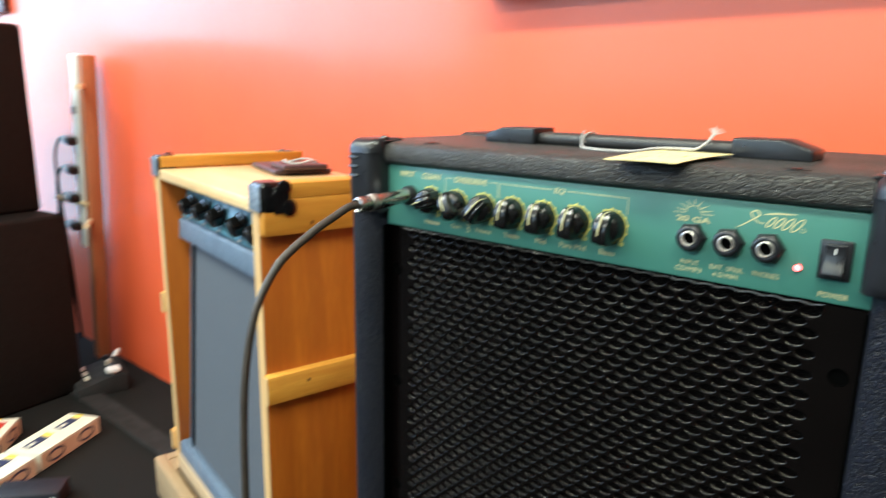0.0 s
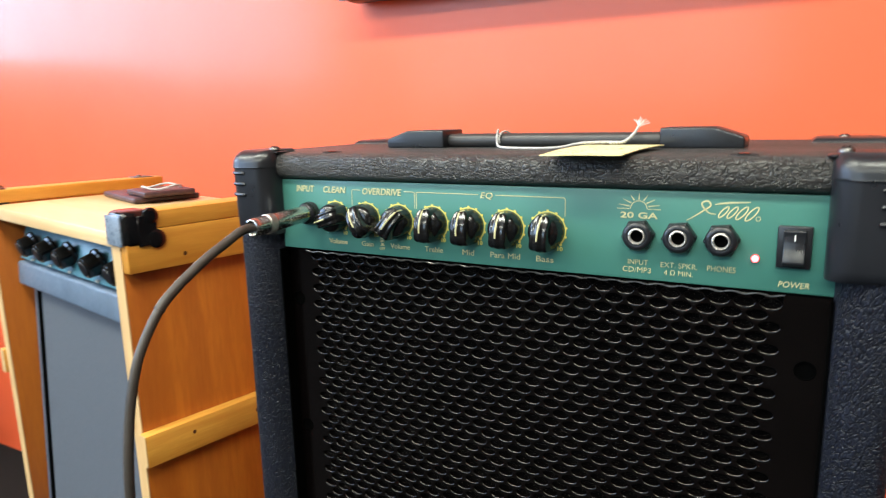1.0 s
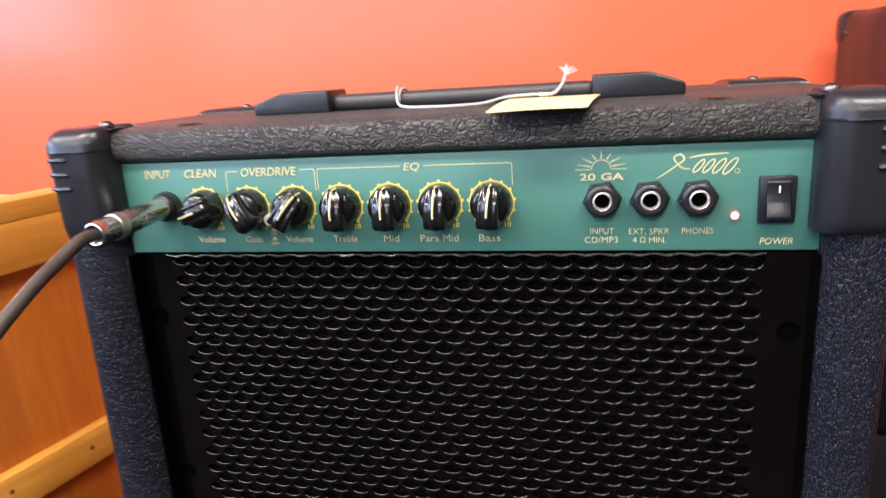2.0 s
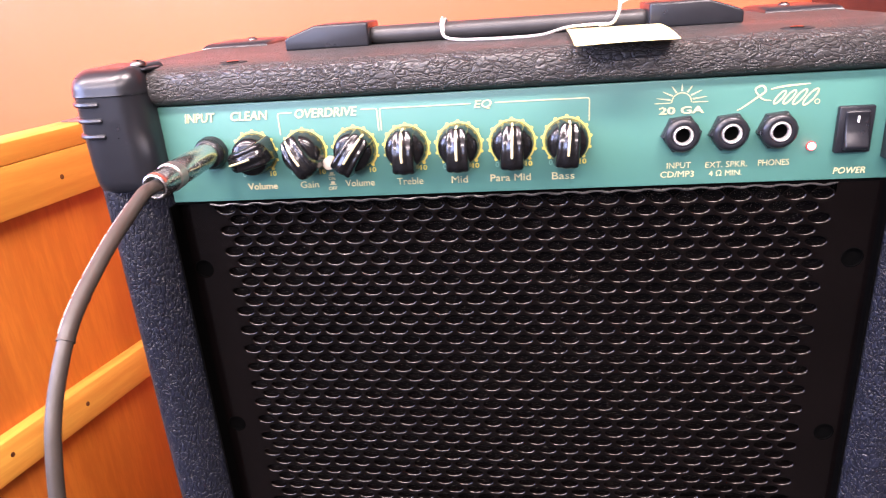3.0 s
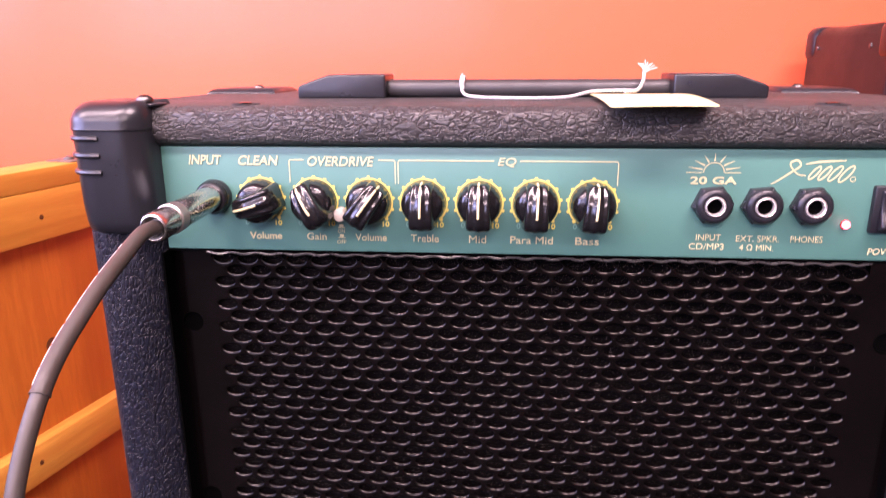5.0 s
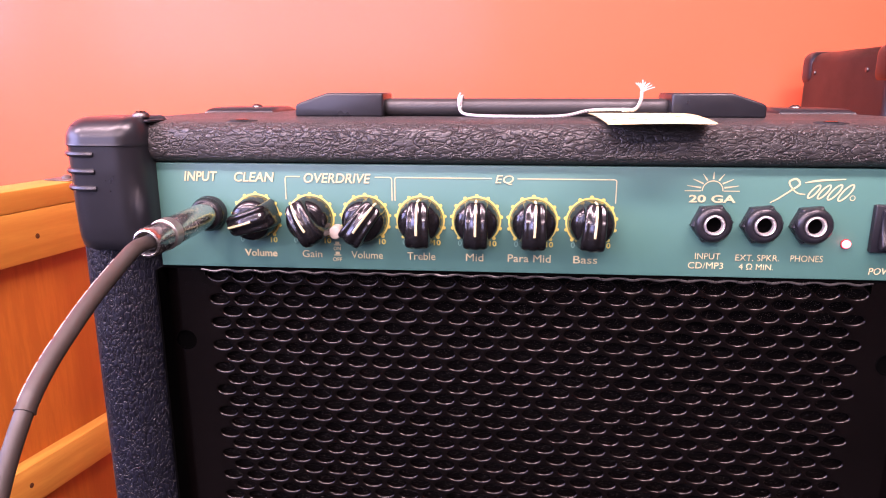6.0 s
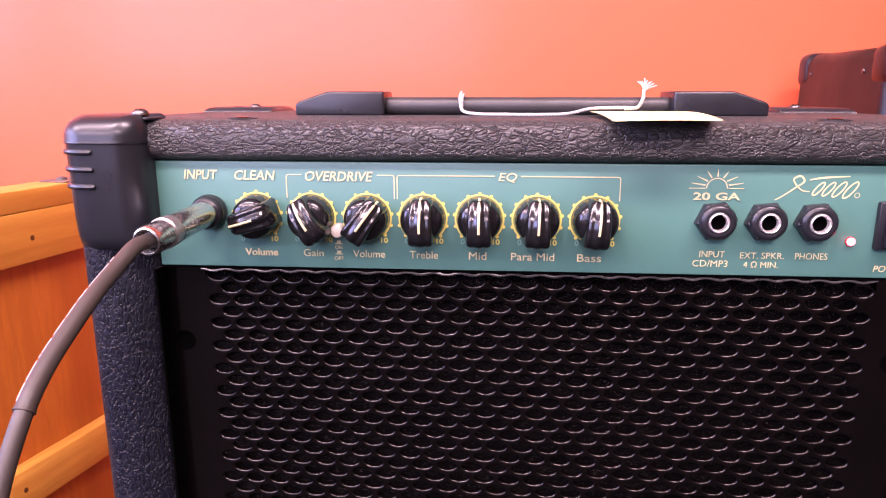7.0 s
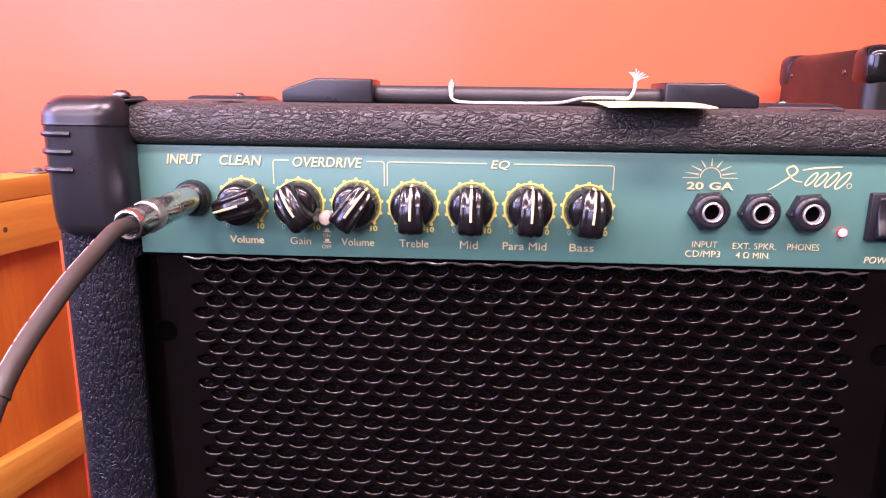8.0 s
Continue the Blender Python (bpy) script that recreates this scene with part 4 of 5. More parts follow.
def build_tag():
    t = thing("price_tag", Matrix.Translation((0, 0, AMP_Z)), (0.21, 0.004, 0.0185), "pale yellow card price tag tied on with white string", "price tag")
    bm = bmesh.new()
    # a slightly curled card, its front edge hanging over the rounded edge of the amplifier
    nx, ny = 16, 8
    corner = [(0.1905, -0.0205, 0.0188), (0.2322, -0.0175, 0.0190), (0.2385, 0.0580, 0.0204), (0.1925, 0.0580, 0.0204)]
    c = [Vector(p) for p in corner]
    grid = []
    for j in range(ny + 1):
        for i in range(nx + 1):
            u, v = i / nx, j / ny
            p = (c[0] * (1 - u) + c[1] * u) * (1 - v) + (c[3] * (1 - u) + c[2] * u) * v
            p = p + Vector((0, 0, 0.0003 * math.sin(math.pi * u) * (1 - v) + 0.0008 * math.sin(math.pi * v)))
            grid.append(bm.verts.new(p))
    for j in range(ny):
        for i in range(nx):
            a = j * (nx + 1) + i
            bm.faces.new((grid[a], grid[a + 1], grid[a + nx + 2], grid[a + nx + 1]))
    bmesh.ops.bevel(bm, geom=[v for v in bm.verts if len(v.link_faces) == 1], offset=0.0010, segments=3, affect="VERTICES")
    bmesh.ops.solidify(bm, geom=bm.faces[:], thickness=0.0004)
    part("card", bm, CARD, t, "pale yellow card", smooth=30)
    loop = [(0.1290 + 0.0003 * math.sin(a), 0.0790 - 0.0100 * math.cos(a), 0.0237 + 0.0046 * math.sin(a)) for a in [radians(k) for k in range(-60, 301, 30)]]
    part("string_loop", twisted(spline(loop, 10), 0.00072, 0.0030), STRING, t)
    run = [(0.1288, 0.0690, 0.0300), (0.1280, 0.0682, 0.0262), (0.1296, 0.0650, 0.0205), (0.1370, 0.0540, 0.0192), (0.1500, 0.0440, 0.0192), (0.1650, 0.0400, 0.0192), (0.1800, 0.0420, 0.0196), (0.1920, 0.0490, 0.0218), (0.2040, 0.0530, 0.0222), (0.2130, 0.0545, 0.0221)]
    part("string", twisted(spline(run, 24), 0.00076, 0.0034), STRING, t, "white twisted cotton string")
    run = [(0.2080, 0.0520, 0.0218), (0.2150, 0.0570, 0.0222), (0.2190, 0.0640, 0.0262), (0.2206, 0.0700, 0.0308)]
    part("string_tail", twisted(spline(run, 16), 0.00088, 0.0034), STRING, t)
    fray = bmesh.new()
    for k in range(9):
        dx, dz = -0.0034 + 0.0012 * k, 0.0056 - 0.0005 * abs(k - 3) - 0.0005 * (k % 3)
        tube(spline([(0.2205, 0.0698, 0.0300), (0.2208 + dx * 0.35, 0.0705, 0.0303 + dz * 0.6), (0.2208 + dx, 0.0712 + 0.0004 * (k % 4), 0.0308 + dz)], 4), 0.00026, 5, fray)
    part("frayed_end", fray, STRING, t)
    return t


build_tag()

# ---- amplifier stand ----
def build_bench():
    b = thing("display_plinth", Matrix.Identity(4), (MID, 0.08, 0), "black carpeted plinth under the amplifier", "plinth")
    top = AMP_Z + AMP_BOTTOM
    part("top_board", box(-0.06, PW + 0.06, -0.03, 0.22, top - 0.03, top, 0.004), CABINET, b)
    part("body", box(-0.045, PW + 0.045, -0.015, 0.205, 0.0, top - 0.0305, 0.003), CABINET, b)


build_bench()

# ---- wooden crate amplifier ----
CRATE = pose(-0.2708, 0.0687, 0.7524, 0, 0, -12.1)
CW, CD, CT, CB = 0.455, 0.2266, 0.0605, -0.495


def knot(parent, x, y, z, r):
    bm = lathe([(r, 0), (r * 0.9, 0.0006), (r * 0.3, 0.0007)], Matrix.Translation((x, y, z)) @ Matrix.Rotation(radians(90), 4, "Y") @ Matrix.Diagonal((1.15, 1, 1, 1)), 18)
    k = part("knot", bm, KNOT, parent)
    if r > 0.005:
        heart = lathe([(r * 0.48, 0.0006), (r * 0.42, 0.0010), (r * 0.15, 0.0011)], Matrix.Translation((x, y, z)) @ Matrix.Rotation(radians(90), 4, "Y") @ Matrix.Diagonal((1.15, 1, 1, 1)), 18)
        part("heart", heart, PINE_PANEL, k)


def build_crate():
    c = thing("wooden_amplifier_case", CRATE, (-CW / 2, CD / 2, CB), "varnished pine case with raised rails around a blue-grey amplifier", "amplifier case")
    for s in (0, 1):
        def f(bm):
            if s:
                bmesh.ops.transform(bm, verts=bm.verts, matrix=Matrix.Translation((-CW, 0, 0)) @ Matrix.Diagonal((-1, 1, 1, 1)))
                bmesh.ops.reverse_faces(bm, faces=bm.faces)
            return bm
        board = part("side_panel", f(box(-0.034, -0.014, 0.001, CD + 0.0100, CB, CT - 0.004, 0.0015)), PINE_PANEL, c)
        part("front_edge", f(box(-0.0335, -0.0145, -0.0005, 0.0005, CB + 0.002, CT - 0.02)), END_GRAIN, board)
        part("rail", f(box(-0.0142, 0.0, 0.0, CD + 0.0265, 0.0, 0.042, 0.0012, 2)), PINE_Y, c)
        part("rail_cap", f(box(-0.036, -0.0006, 0.002, CD + 0.0265, 0.0422, CT, 0.0018, 2)), PINE_Y, c)
        strip = part("batten", f(box(-0.0142, 0.0, -0.0036, CD + 0.034, -0.2085, -0.1725, 0.002, 2)), PINE_Y, c)
        part("batten_end", f(box(-0.0135, -0.0006, -0.0043, -0.0037, -0.2078, -0.1732)), END_GRAIN, strip)
        strip = part("batten", f(box(-0.0142, 0.0, -0.0036, CD + 0.034, -0.465, -0.429, 0.002, 2)), PINE_Y, c)
        part("batten_end", f(box(-0.0135, -0.0006, -0.0043, -0.0037, -0.4643, -0.4297)), END_GRAIN, strip)
        cap = part("corner_cap", f(box(-0.0352, 0.0022, -0.0025, 0.030, 0.026, CT + 0.0022, 0.007, 4)), GLOSS, c, "glossy black metal corner cap")
        for ly, lz, lr in ((0.0305, 0.0325, 0.0096), (0.0262, 0.0565, 0.0080)):
            part("lobe", f(lathe([(lr, -0.0012), (lr, 0.0022), (lr - 0.001, 0.0030), (0.004, 0.0031)], Matrix.Translation((0, ly, lz)) @ Matrix.Rotation(radians(90), 4, "Y"), 24)), GLOSS, cap)
        part("side_plate", f(box(-0.001, 0.0026, 0.012, 0.0318, 0.0262, CT - 0.003, 0.0008, 1)), GLOSS, cap)
        part("face_plate", f(box(-0.0345, -0.002, -0.0040, -0.0020, 0.028, CT - 0.002, 0.0009, 2)), CAP_STEEL, cap, "dull bluish metal face")
        back = part("corner_plate", f(box(-0.030, -0.002, CD - 0.016, CD + 0.014, CT, CT + 0.0012, 0.0004, 1)), DULL_PLATE, c)
        part("screw", f(lathe([(0.0045, CT + 0.0012), (0.0042, CT + 0.003), (0.002, CT + 0.0042)], Matrix.Translation((-0.016, CD - 0.004, 0)), 14)), DULL_PLATE, back)
    knot(c, -0.0142, 0.172, -0.099, 0.0068)
    for y, z in ((0.06, 0.012), (0.17, 0.02), (0.13, -0.19), (0.05, -0.187)):
        knot(c, -0.0004, y, z, 0.0022)
    part("top_board", box(-CW + 0.0345, -0.0345, 0.0, CD, 0.024, 0.040, 0.0015), PINE_X, c)
    part("bottom_board", box(-CW + 0.0345, -0.0345, -0.004, CD, CB, CB + 0.032, 0.002), END_GRAIN_X, c)
    part("back_panel", box(-CW + 0.0345, -0.0345, CD - 0.014, CD - 0.002, CB + 0.033, 0.0235, 0.001), PINE_PANEL, c)
    xa, xb, yf = -CW + 0.036, -0.036, 0.036

    def lean(bm):
        """The amplifier stands leaning back: its foot is nearer the front than its panel."""
        for v in bm.verts:
            v.co.y += 0.066 * (v.co.z + 0.06)
        return bm

    part("amplifier_body", lean(box(xa, xb, yf + 0.006, CD - 0.026, CB + 0.034, 0.022, 0.004)), BLUE_GREY, c, "blue-grey vinyl amplifier body")
    part("control_panel", prism([(yf + 0.006, 0.019), (yf - 0.010, -0.036), (yf + 0.006, -0.042), (yf + 0.02, 0.019)], "x", xa + 0.012, xb - 0.004, 0.001, 1), BLUE_PANEL, c, "dark blue control panel")
    part("front_ledge", lean(box(xa + 0.006, xb - 0.002, yf - 0.014, yf + 0.006, -0.074, -0.040, 0.004, 3)), BLUE_GREY, c)
    part("speaker_cloth", lean(box(xa + 0.049, xb - 0.006, yf, yf + 0.0058, CB + 0.06, -0.0745, 0.002, 1)), CLOTH, c, "grey woven speaker cloth")
    part("piping", lean(box(xa + 0.036, xa + 0.0485, yf - 0.002, yf + 0.0058, CB + 0.06, -0.0745, 0.003, 2)), HOLE, c)
    part("lower_ledge", lean(box(xa + 0.006, xb - 0.002, yf - 0.012, yf + 0.0058, CB + 0.0325, CB + 0.0595, 0.003, 2)), BLUE_GREY, c)
    part("badge", lean(box(xb - 0.05, xb - 0.012, yf - 0.006, yf - 0.0005, CB + 0.075, CB + 0.10, 0.003, 2)), RED_INK, c)
    for x in (-0.356, -0.294, -0.230, -0.148, -0.084):
        m = Matrix.Translation((x, yf - 0.003, -0.010)) @ Matrix.Rotation(radians(90 + 16), 4, "X")
        kn = part("knob", lathe([(0.0165, 0), (0.0165, 0.004), (0.0140, 0.006), (0.0128, 0.020), (0.0100, 0.0220), (0.003, 0.0222)], m, 20), GLOSS, c)
        part("knob_top", lathe([(0.0096, 0.0219), (0.0090, 0.0228), (0.002, 0.0229)], m, 16), PLASTIC, kn)
        part("dial_mark", box(x - 0.004, x + 0.004, yf - 0.0112, yf - 0.0080, -0.0345, -0.0315), PRINT_GREY, c)


DULL_PLATE = mottled(mat("dull_brown_steel", (0.12, 0.10, 0.09), 0.5, 0.5), (0.09, 0.075, 0.07), (0.16, 0.13, 0.12), 60, 0.42, 0.6)
CAP_STEEL = mottled(mat("dull_blue_steel", (0.2, 0.24, 0.3), 0.3, 0.3), (0.17, 0.22, 0.29), (0.28, 0.33, 0.41), 40, 0.22, 0.36)
END_GRAIN_X = timber("pale_pine_board", (0.48, 0.36, 0.23), (0.42, 0.305, 0.185), (0.31, 0.21, 0.11), 0.55, "x", 0.05)
build_crate()


def build_crate_stand():
    top = 0.7524 + CB
    s = thing("wooden_stand", CRATE @ Matrix.Translation((0, 0, -0.7524)), (-CW / 2, CD / 2, 0), "rough pine stand of boards under the wooden case", "stand")
    xa, xb, ya, yb = -CW - 0.035, 0.02, -0.028, CD + 0.02
    part("top_rail", box(xa, xb, ya, ya + 0.02, top - 0.075, top, 0.002), RAW_PINE, s)
    part("top_rail", box(xa, xb, yb - 0.02, yb, top - 0.075, top, 0.002), RAW_PINE, s)
    part("top_rail", box(xa, xa + 0.02, ya + 0.0205, yb - 0.0205, top - 0.07, top - 0.0005, 0.002), RAW_PINE, s)
    part("top_rail", box(xb - 0.02, xb, ya + 0.0205, yb - 0.0205, top - 0.07, top - 0.0005, 0.002), RAW_PINE, s)
    for x in (xa + 0.0205, xb - 0.0605):
        for y in (ya + 0.0205, yb - 0.0605):
            part("leg", box(x, x + 0.04, y, y + 0.04, 0.0, top - 0.002, 0.002), RAW_PINE, s)
    part("stretcher", box(xa + 0.061, xb - 0.061, ya + 0.03, ya + 0.05, 0.08, 0.13, 0.002), RAW_PINE, s)
    part("stretcher", box(xa + 0.061, xb - 0.061, yb - 0.05, yb - 0.03, 0.08, 0.13, 0.002), RAW_PINE, s)


build_crate_stand()


def build_flat_case():
    top = 0.041
    m = CRATE @ pose(-0.29, 0.172, top, 0, 0, -8)
    t = thing("tuner_pouch", m, (0, 0, 0), "flat dark maroon pouch with white cord on the wooden case", "pouch")
    part("pouch", box(-0.085, 0.060, -0.045, 0.045, 0.0, 0.008, 0.003, 3), MAROON, t)
    part("flap", box(0.000, 0.075, -0.036, 0.034, 0.0082, 0.016, 0.003, 4), MAROON, t)
    loop = [(0.040 + 0.022 * math.cos(a), 0.0 + 0.026 * math.sin(a), 0.0190 + 0.002 * math.sin(3 * a)) for a in [radians(k) for k in range(0, 361, 24)]]
    part("cord", tube(spline(loop, 4), 0.0015, 8), STRING, t, "white looped cord")


build_flat_case()

# ---- second black amplifier ----
def build_back_amp():
    x0, x1, y0, y1, zt, zb = 0.0, 0.40, 0.0, 0.19, 0.0, -0.42
    m = Matrix.Translation((0.505, 0.378, AMP_Z + 0.073))
    a = thing("practice_amplifier", m, (0.2, 0.095, zb), "black vinyl amplifier with riveted plastic corners beside the wall", "amplifier")
    part("cabinet", box(x0, x1, y0, y1, zb, zt, 0.012, 5), SMOOTH_VINYL, a)
    for cx in (0, 1):
        for cy in (0, 1):
            bx = box(x0 - 0.002, x0 + 0.042, y0 - 0.002, y0 + (0.034 if cy == 0 else 0.03), zt - 0.037, zt + 0.002, 0.011, 5)
            if cy:
                bmesh.ops.transform(bx, verts=bx.verts, matrix=Matrix.Translation((0, y0 + y1, 0)) @ Matrix.Diagonal((1, -1, 1, 1)))
                bmesh.ops.reverse_faces(bx, faces=bx.faces)
            if cx:
                bmesh.ops.transform(bx, verts=bx.verts, matrix=Matrix.Translation((x0 + x1, 0, 0)) @ Matrix.Diagonal((-1, 1, 1, 1)))
                bmesh.ops.reverse_faces(bx, faces=bx.faces)
            part("corner_protector", bx, GLOSS if cy == 0 else PLASTIC, a, "shiny black corner" if cy == 0 else "")
    for y in (0.044, 0.157):
        part("rivet", lathe([(0.0026, 0.0), (0.0023, 0.0009), (0.0008, 0.0014)], Matrix.Translation((x0, y, -0.022)) @ Matrix.Rotation(radians(-90), 4, "Y"), 14), STEEL, a)
    part("rivet", lathe([(0.0026, 0.0), (0.0023, 0.0009), (0.0008, 0.0014)], Matrix.Translation((0.02, 0.11, 0.0)), 14), STEEL, a)
    part("grille_cloth", box(0.03, 0.37, -0.004, -0.0005, zb + 0.03, -0.09, 0.001, 1), CLOTH, a)
    part("control_panel", box(0.03, 0.37, -0.004, -0.0005, -0.085, -0.035, 0.001, 1), GLOSS, a)
    s = thing("amplifier_crate", Matrix.Translation((0.505, 0.378, 0)), (0.2, 0.095, 0), "black carpeted plinth under the second amplifier", "plinth")
    part("body", box(0.0, 0.4, 0.0, 0.19, 0.0, AMP_Z + 0.073 + zb, 0.004), CABINET, s)


build_back_amp()


# ---- screen on the wall ----
def build_screen():
    z0 = AMP_Z + 0.219
    t = thing("television", Matrix.Translation((-0.355, 0.545, z0)), (0.56, 0.05, 0), "flat black television with a thin grey rim on the wall", "television")
    part("casing", box(0, 1.12, 0.004, 0.05, 0.0, 0.65, 0.012, 4), PLASTIC, t)
    part("rim", box(0.0, 1.12, 0.0, 0.0038, 0.0, 0.65, 0.0015, 2, edges=None), RIM_GREY, t, "grey rim")
    part("screen", box(0.014, 1.106, -0.002, -0.0004, 0.018, 0.636, 0.0004, 1), SCREEN, t)
    part("bracket", box(0.46, 0.66, 0.0502, 0.0548, 0.2, 0.45), STEEL, t)


build_screen()


def build_wall_frame():
    t = thing("wall_frame", Matrix.Translation((-2.86, 0.575, 1.205)), (0.12, 0.02, 0), "small dark maroon frame hanging on the orange wall", "frame")
    part("panel", box(0.022, 0.218, 0.008, 0.022, 0.022, 0.278), MAROON, t)
    for a in ((0.0, 0.24, 0.0, 0.0218), (0.0, 0.24, 0.2782, 0.30), (0.0, 0.0218, 0.0221, 0.2779), (0.2182, 0.24, 0.0221, 0.2779)):
        part("moulding", box(a[0], a[1], 0.0, 0.0248, a[2], a[3], 0.003, 2), MAROON, t)


build_wall_frame()


# ---- things by the far end of the wall ----
def speaker_cabinet(name, m, w, d, h, label):
    s = thing(name, m, (0, 0, 0), label, "loudspeaker", "stacked loudspeakers")
    part("cabinet", box(-w / 2, w / 2, -d / 2, d / 2, 0.0, h, 0.012, 3), CABINET, s)
    part("grille", box(-w / 2 + 0.03, w / 2 - 0.03, -d / 2 - 0.006, -d / 2 - 0.0005, 0.03, h - 0.03, 0.003, 1), GRILLE, s)
    for sx in (-1, 1):
        for z in (0.0, h):
            part("corner", box(sx * (w / 2 + 0.001) - 0.025, sx * (w / 2 + 0.001) + (0.001 if sx > 0 else 0.025), -d / 2 - 0.003, -d / 2 + 0.04, max(0.001, z - 0.045), min(h + 0.002, z + 0.045), 0.004, 2), PLASTIC, s)
    return s


speaker_cabinet("loudspeaker", pose(-2.07, 0.10, 0.0, 0, 0, 8), 0.72, 0.5, 0.56, "large black carpet-covered loudspeaker standing on the floor")
speaker_cabinet("loudspeaker", pose(-2.16, 0.10, 0.5605, 0, 0, 6), 0.66, 0.48, 0.54, "black carpet-covered loudspeaker stacked on a larger one")


def build_post():
    m = pose(-1.972, 0.555, 0.0, 0, 5.6, 0)
    p = thing("wooden_post", m, (0, 0, 0), "narrow reddish pine post leaning sideways against the wall", "post")
    part("post", box(-0.030, 0.004, -0.02, 0.022, 0.004, 1.03, 0.002), PINE_POST, p)
    for z, l in ((0.935, 1), (0.50, 1), (0.552, -1)):
        part("peg", tube([(-0.012, -0.015, z), (0.066 if l > 0 else -0.15, -0.060, z + 0.004)], 0.009, 10), PEG_WOOD, p)
    s = thing("power_strip", m, (-0.07, 0, 0.4), "white power strip fixed upright on the post, with black plugs", "power strip")
    part("body", box(-0.081, -0.0305, -0.026, 0.020, 0.40, 1.03, 0.006, 3), WHITE, s)
    for k, z in enumerate((0.856, 0.759, 0.664, 0.572, 0.475)):
        part("outlet", box(-0.077, -0.036, -0.0275, -0.0262, z - 0.034, z + 0.030, 0.0005, 1), WHITE, s)
        if k == 0:
            part("switch", box(-0.074, -0.040, -0.033, -0.0276, z - 0.012, z + 0.012, 0.002, 2), RIM_GREY, s, "grey rocker switch")
            continue
        g = part("plug", box(-0.105, -0.040, -0.058, -0.0276, z - 0.015, z + 0.012, 0.008, 3), PLASTIC, s, "black plug")
        tail = spline([(-0.100, -0.045, z), (-0.132, -0.05, z - 0.006), (-0.175, -0.05, z - 0.07), (-0.185, -0.04, z - 0.20), (-0.15, -0.03, max(0.2, z - 0.45)), (-0.10, -0.03, 0.05)], 6)
        part("lead", tube(tail, 0.0045, 8), RUBBER, g)


PEG_WOOD = timber("pale_dowel", (0.82, 0.70, 0.48), (0.76, 0.62, 0.40), (0.62, 0.47, 0.27), 0.5, "x", 0.0)
PINE_POST = timber("reddish_pine_post", (0.55, 0.24, 0.12), (0.46, 0.17, 0.075), (0.34, 0.11, 0.045), 0.5, "z", 0.05)
build_post()


def build_pedal():
    p = thing("effects_pedal", pose(-1.745, 0.445, 0.0, 0, 0, -14), (0, 0, 0), "black floor pedal with silver knobs lying on the carpet", "pedal")
    part("case", prism([(-0.075, 0.0), (-0.075, 0.03), (0.045, 0.062), (0.07, 0.058), (0.07, 0.0)], "x", -0.085, 0.085, 0.004, 2), TRIM_GREY, p)
    for k in range(4):
        part("knob", lathe([(0.011, 0), (0.010, 0.014), (0.004, 0.016)], Matrix.Translation((-0.066 + 0.044 * k, 0.034, 0.058)), 14), IVORY if k % 2 else PLASTIC, p)
    part("end_cap", box(0.048, 0.083, 0.012, 0.050, 0.064, 0.078, 0.004, 2), WHITE, p, "white plastic end cap")
    for k in range(3):
        part("printed_bar", box(-0.07 + 0.045 * k, -0.045 + 0.045 * k, -0.045, -0.034, 0.042, 0.0455), CARTON, p)
    lead = spline([(-0.085, 0.055, 0.052), (-0.11, 0.075, 0.066), (-0.135, 0.07, 0.04), (-0.15, 0.03, 0.010)], 6)
    part("lead", tube(lead, 0.009, 8), WHITE, p, "pale lead")


build_pedal()


def carton(m, length, label, ink):
    c = thing("carton", m, (0, 0, 0), label, "box", "boxes on the floor")
    w, h = 0.095, 0.047
    part("body", box(-length / 2, length / 2, -w / 2, w / 2, 0.0, h, 0.0015, 1), CARTON, c)
    part("side_print", box(-length / 2 + 0.004, length / 2 - 0.004, -w / 2 - 0.0010, -w / 2 - 0.0004, 0.004, h - 0.006), KRAFT, c)
    for k in (-1, 1):
        cx = k * length * 0.25
        ring = stroke([(cx + 0.026 * math.cos(radians(a)), h / 2 + 0.013 * math.sin(radians(a))) for a in range(0, 360, 15)], 0.006, -w / 2 - 0.0012, closed=True)
        part("printed_ring", ring, BLUE_INK, c, smooth=None)
        big = 0.020 if ink is RED_INK else 0.0
        part("label", box(cx - 0.032, cx + 0.026, -0.006 - big, 0.020 + big, h + 0.0004, h + 0.0010), ink, c)
        part("printed_bar", box(cx - 0.026, cx - 0.006, 0.002, 0.012, h + 0.0012, h + 0.0016), CARTON, c)
        part("sticker", box(cx + 0.030, cx + 0.046, -0.002, 0.020, h + 0.0004, h + 0.0010), YELLOW_INK, c)
    return c


carton(pose(-1.424, 0.197, 0.0, 0, 0, 118), 0.208, "long white carton with dark blue labels on the carpet", BLUE_INK)
carton(pose(-1.322, 0.005, 0.0, 0, 0, 118), 0.208, "long white carton with dark blue labels on the carpet", BLUE_INK)
carton(pose(-1.535, 0.065, 0.0, 0, 0, 140), 0.20, "white and red carton on the carpet", RED_INK)


NAVY = mottled(mat("navy_black_card", (0.010, 0.012, 0.020), 0.5), (0.008, 0.010, 0.017), (0.013, 0.016, 0.026), 50, 0.45, 0.6)


def build_black_box():
    b = thing("equipment_box", pose(-1.205, 0.075, 0.0, 0, 0, 50), (0, 0, 0), "small black box with a pale sticker on the carpet", "box")
    part("body", box(-0.08, 0.06, -0.035, 0.035, 0.0, 0.04, 0.004, 2), NAVY, b)
    part("sticker", box(0.035, 0.05, -0.0358, -0.0352, 0.018, 0.028), WHITE, b)


build_black_box()


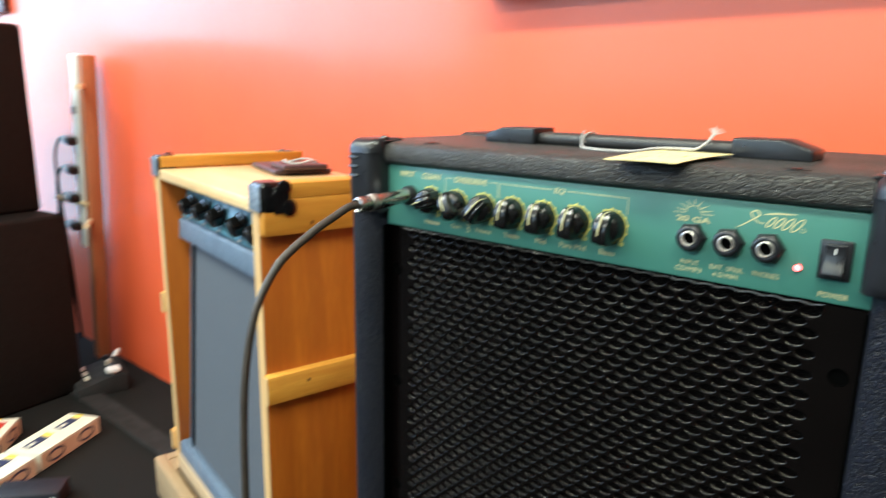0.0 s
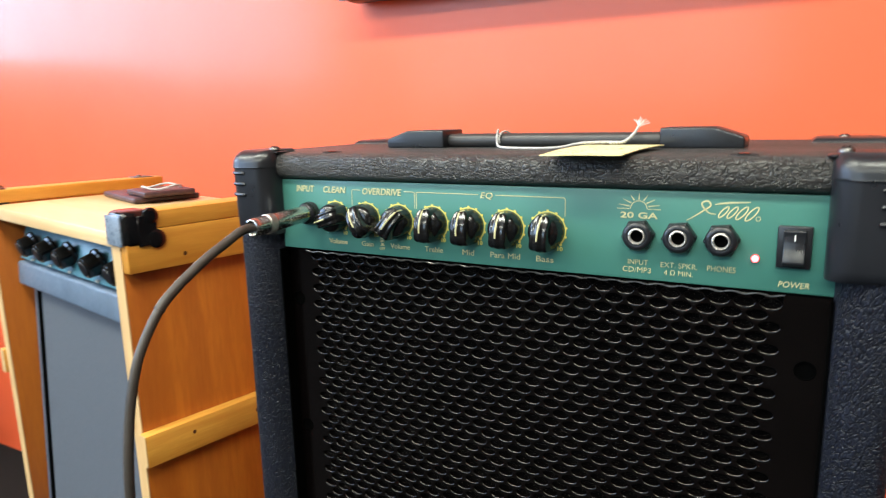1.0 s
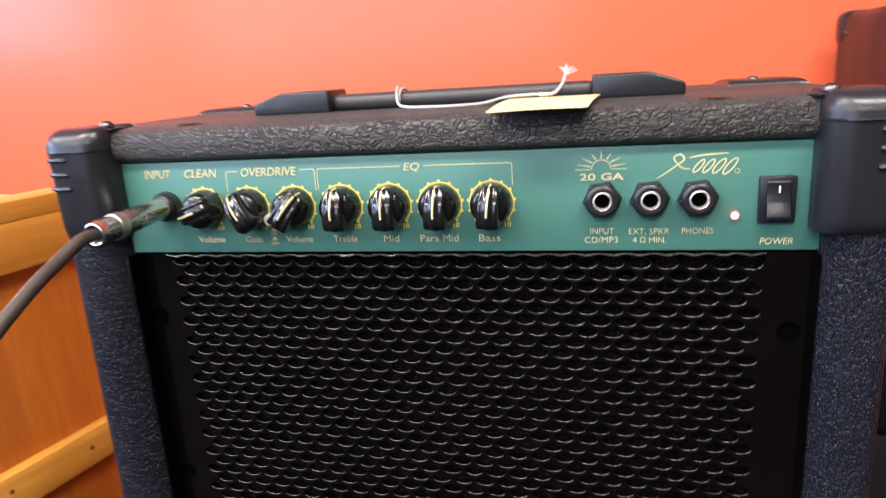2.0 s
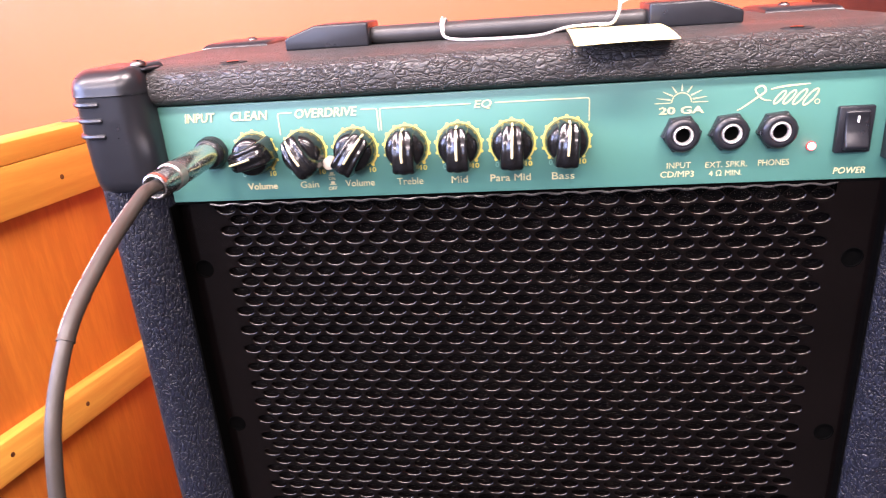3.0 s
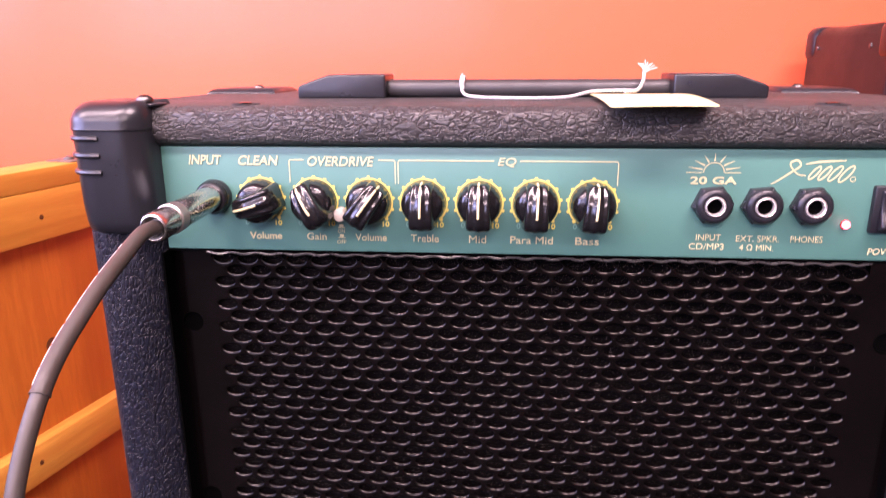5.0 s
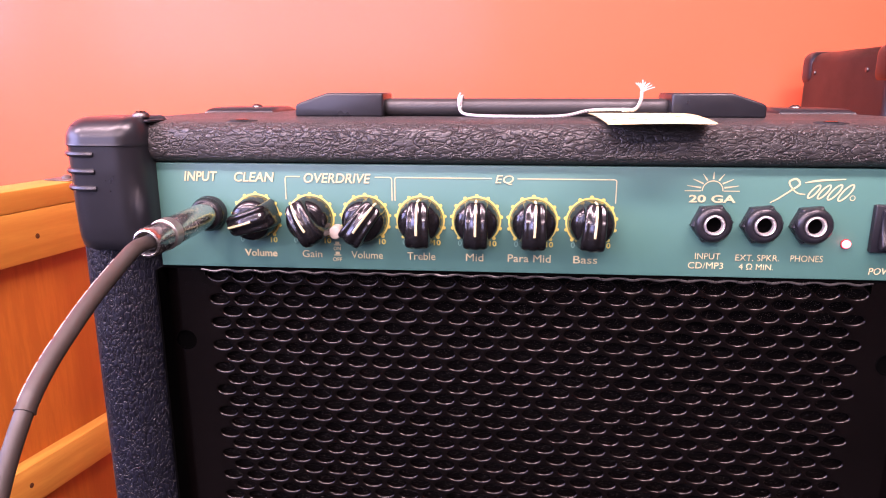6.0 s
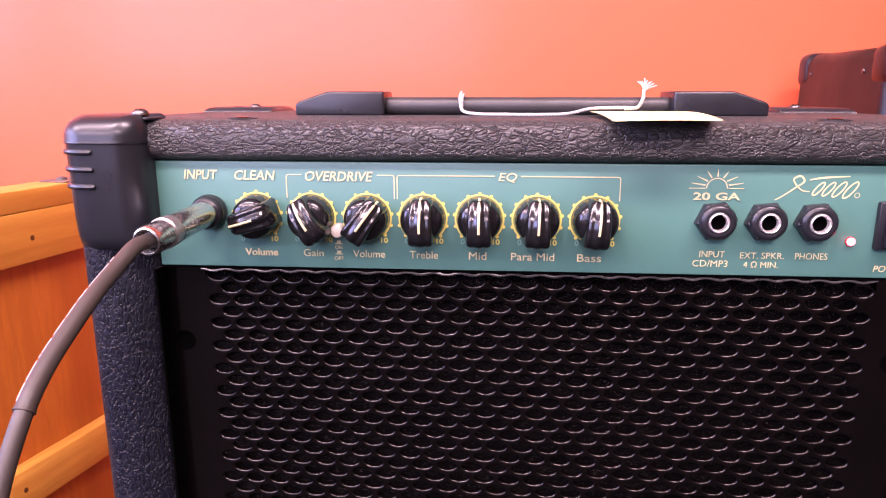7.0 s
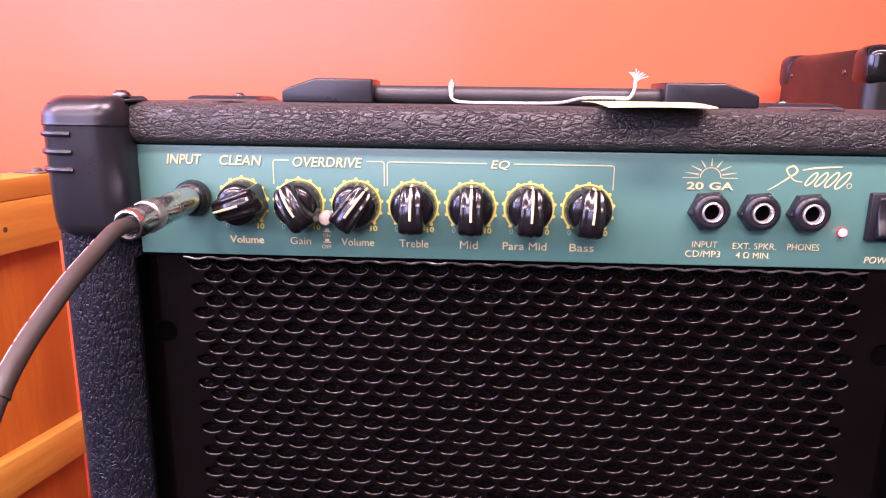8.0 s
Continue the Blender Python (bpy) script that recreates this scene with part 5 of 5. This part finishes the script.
def build_wall_cable():
    c = thing("mains_cable", Matrix.Identity(4), (0.37, 0.30, 0.0), "black mains cable hanging behind the amplifier", "cable")
    pts = [(0.30, 0.178, AMP_Z - 0.16), (0.335, 0.27, AMP_Z - 0.19), (0.362, 0.30, AMP_Z - 0.222), (0.378, 0.305, AMP_Z - 0.240), (0.41, 0.33, AMP_Z - 0.34), (0.44, 0.36, AMP_Z - 0.55), (0.45, 0.42, 0.10), (0.46, 0.50, 0.006), (0.3, 0.56, 0.006)]
    part("cord", tube(spline(pts, 8), 0.0038, 10), RUBBER, c)


build_wall_cable()


def build_window(name, axis, y0, y1, z0, z1, panes, label, category):
    """A framed window filling an opening of the west wall (axis x) or the south wall (axis y)."""
    m = Matrix.Translation((ROOM_W, 0, 0)) if axis == "x" else Matrix.Translation((0, ROOM_S, 0)) @ Matrix.Rotation(radians(90), 4, "Z") @ Matrix.Diagonal((1, -1, 1, 1))
    w = thing(name, Matrix.Identity(4), (ROOM_W - 0.07, (y0 + y1) / 2, z0) if axis == "x" else ((y0 + y1) / 2, ROOM_S - 0.07, z0), label, category, kind="structure")
    t = 0.045

    def put(label, bm, material):
        bmesh.ops.transform(bm, verts=bm.verts, matrix=m)
        bmesh.ops.recalc_face_normals(bm, faces=bm.faces)
        return part(label, bm, material, w)

    put("window_frame", box(-0.10, -0.04, y0, y1, z0, z0 + t, 0.004, 1), WHITE)
    put("window_frame", box(-0.10, -0.04, y0, y1, z1 - t, z1, 0.004, 1), WHITE)
    step = (y1 - y0) / panes
    for k in range(panes + 1):
        yc = min(max(y0 + k * step, y0 + t / 2), y1 - t / 2)
        put("mullion", box(-0.096, -0.044, yc - t / 2, yc + t / 2, z0 + t, z1 - t, 0.003, 1), WHITE)
    for k in range(panes):
        g = put("pane", box(-0.073, -0.067, y0 + k * step + t / 2, y0 + (k + 1) * step - t / 2, z0 + t, z1 - t), GLASS)
        g.visible_shadow = False


build_window("window_1", "x", *WINDOW, 3, "wide white-framed shop window", "window")
build_window("window_2", "y", *SHOPFRONT, 3, "large white-framed shopfront window", "window")
build_window("door_1", "x", *DOOR, 1, "white-framed glass shop door", "door")
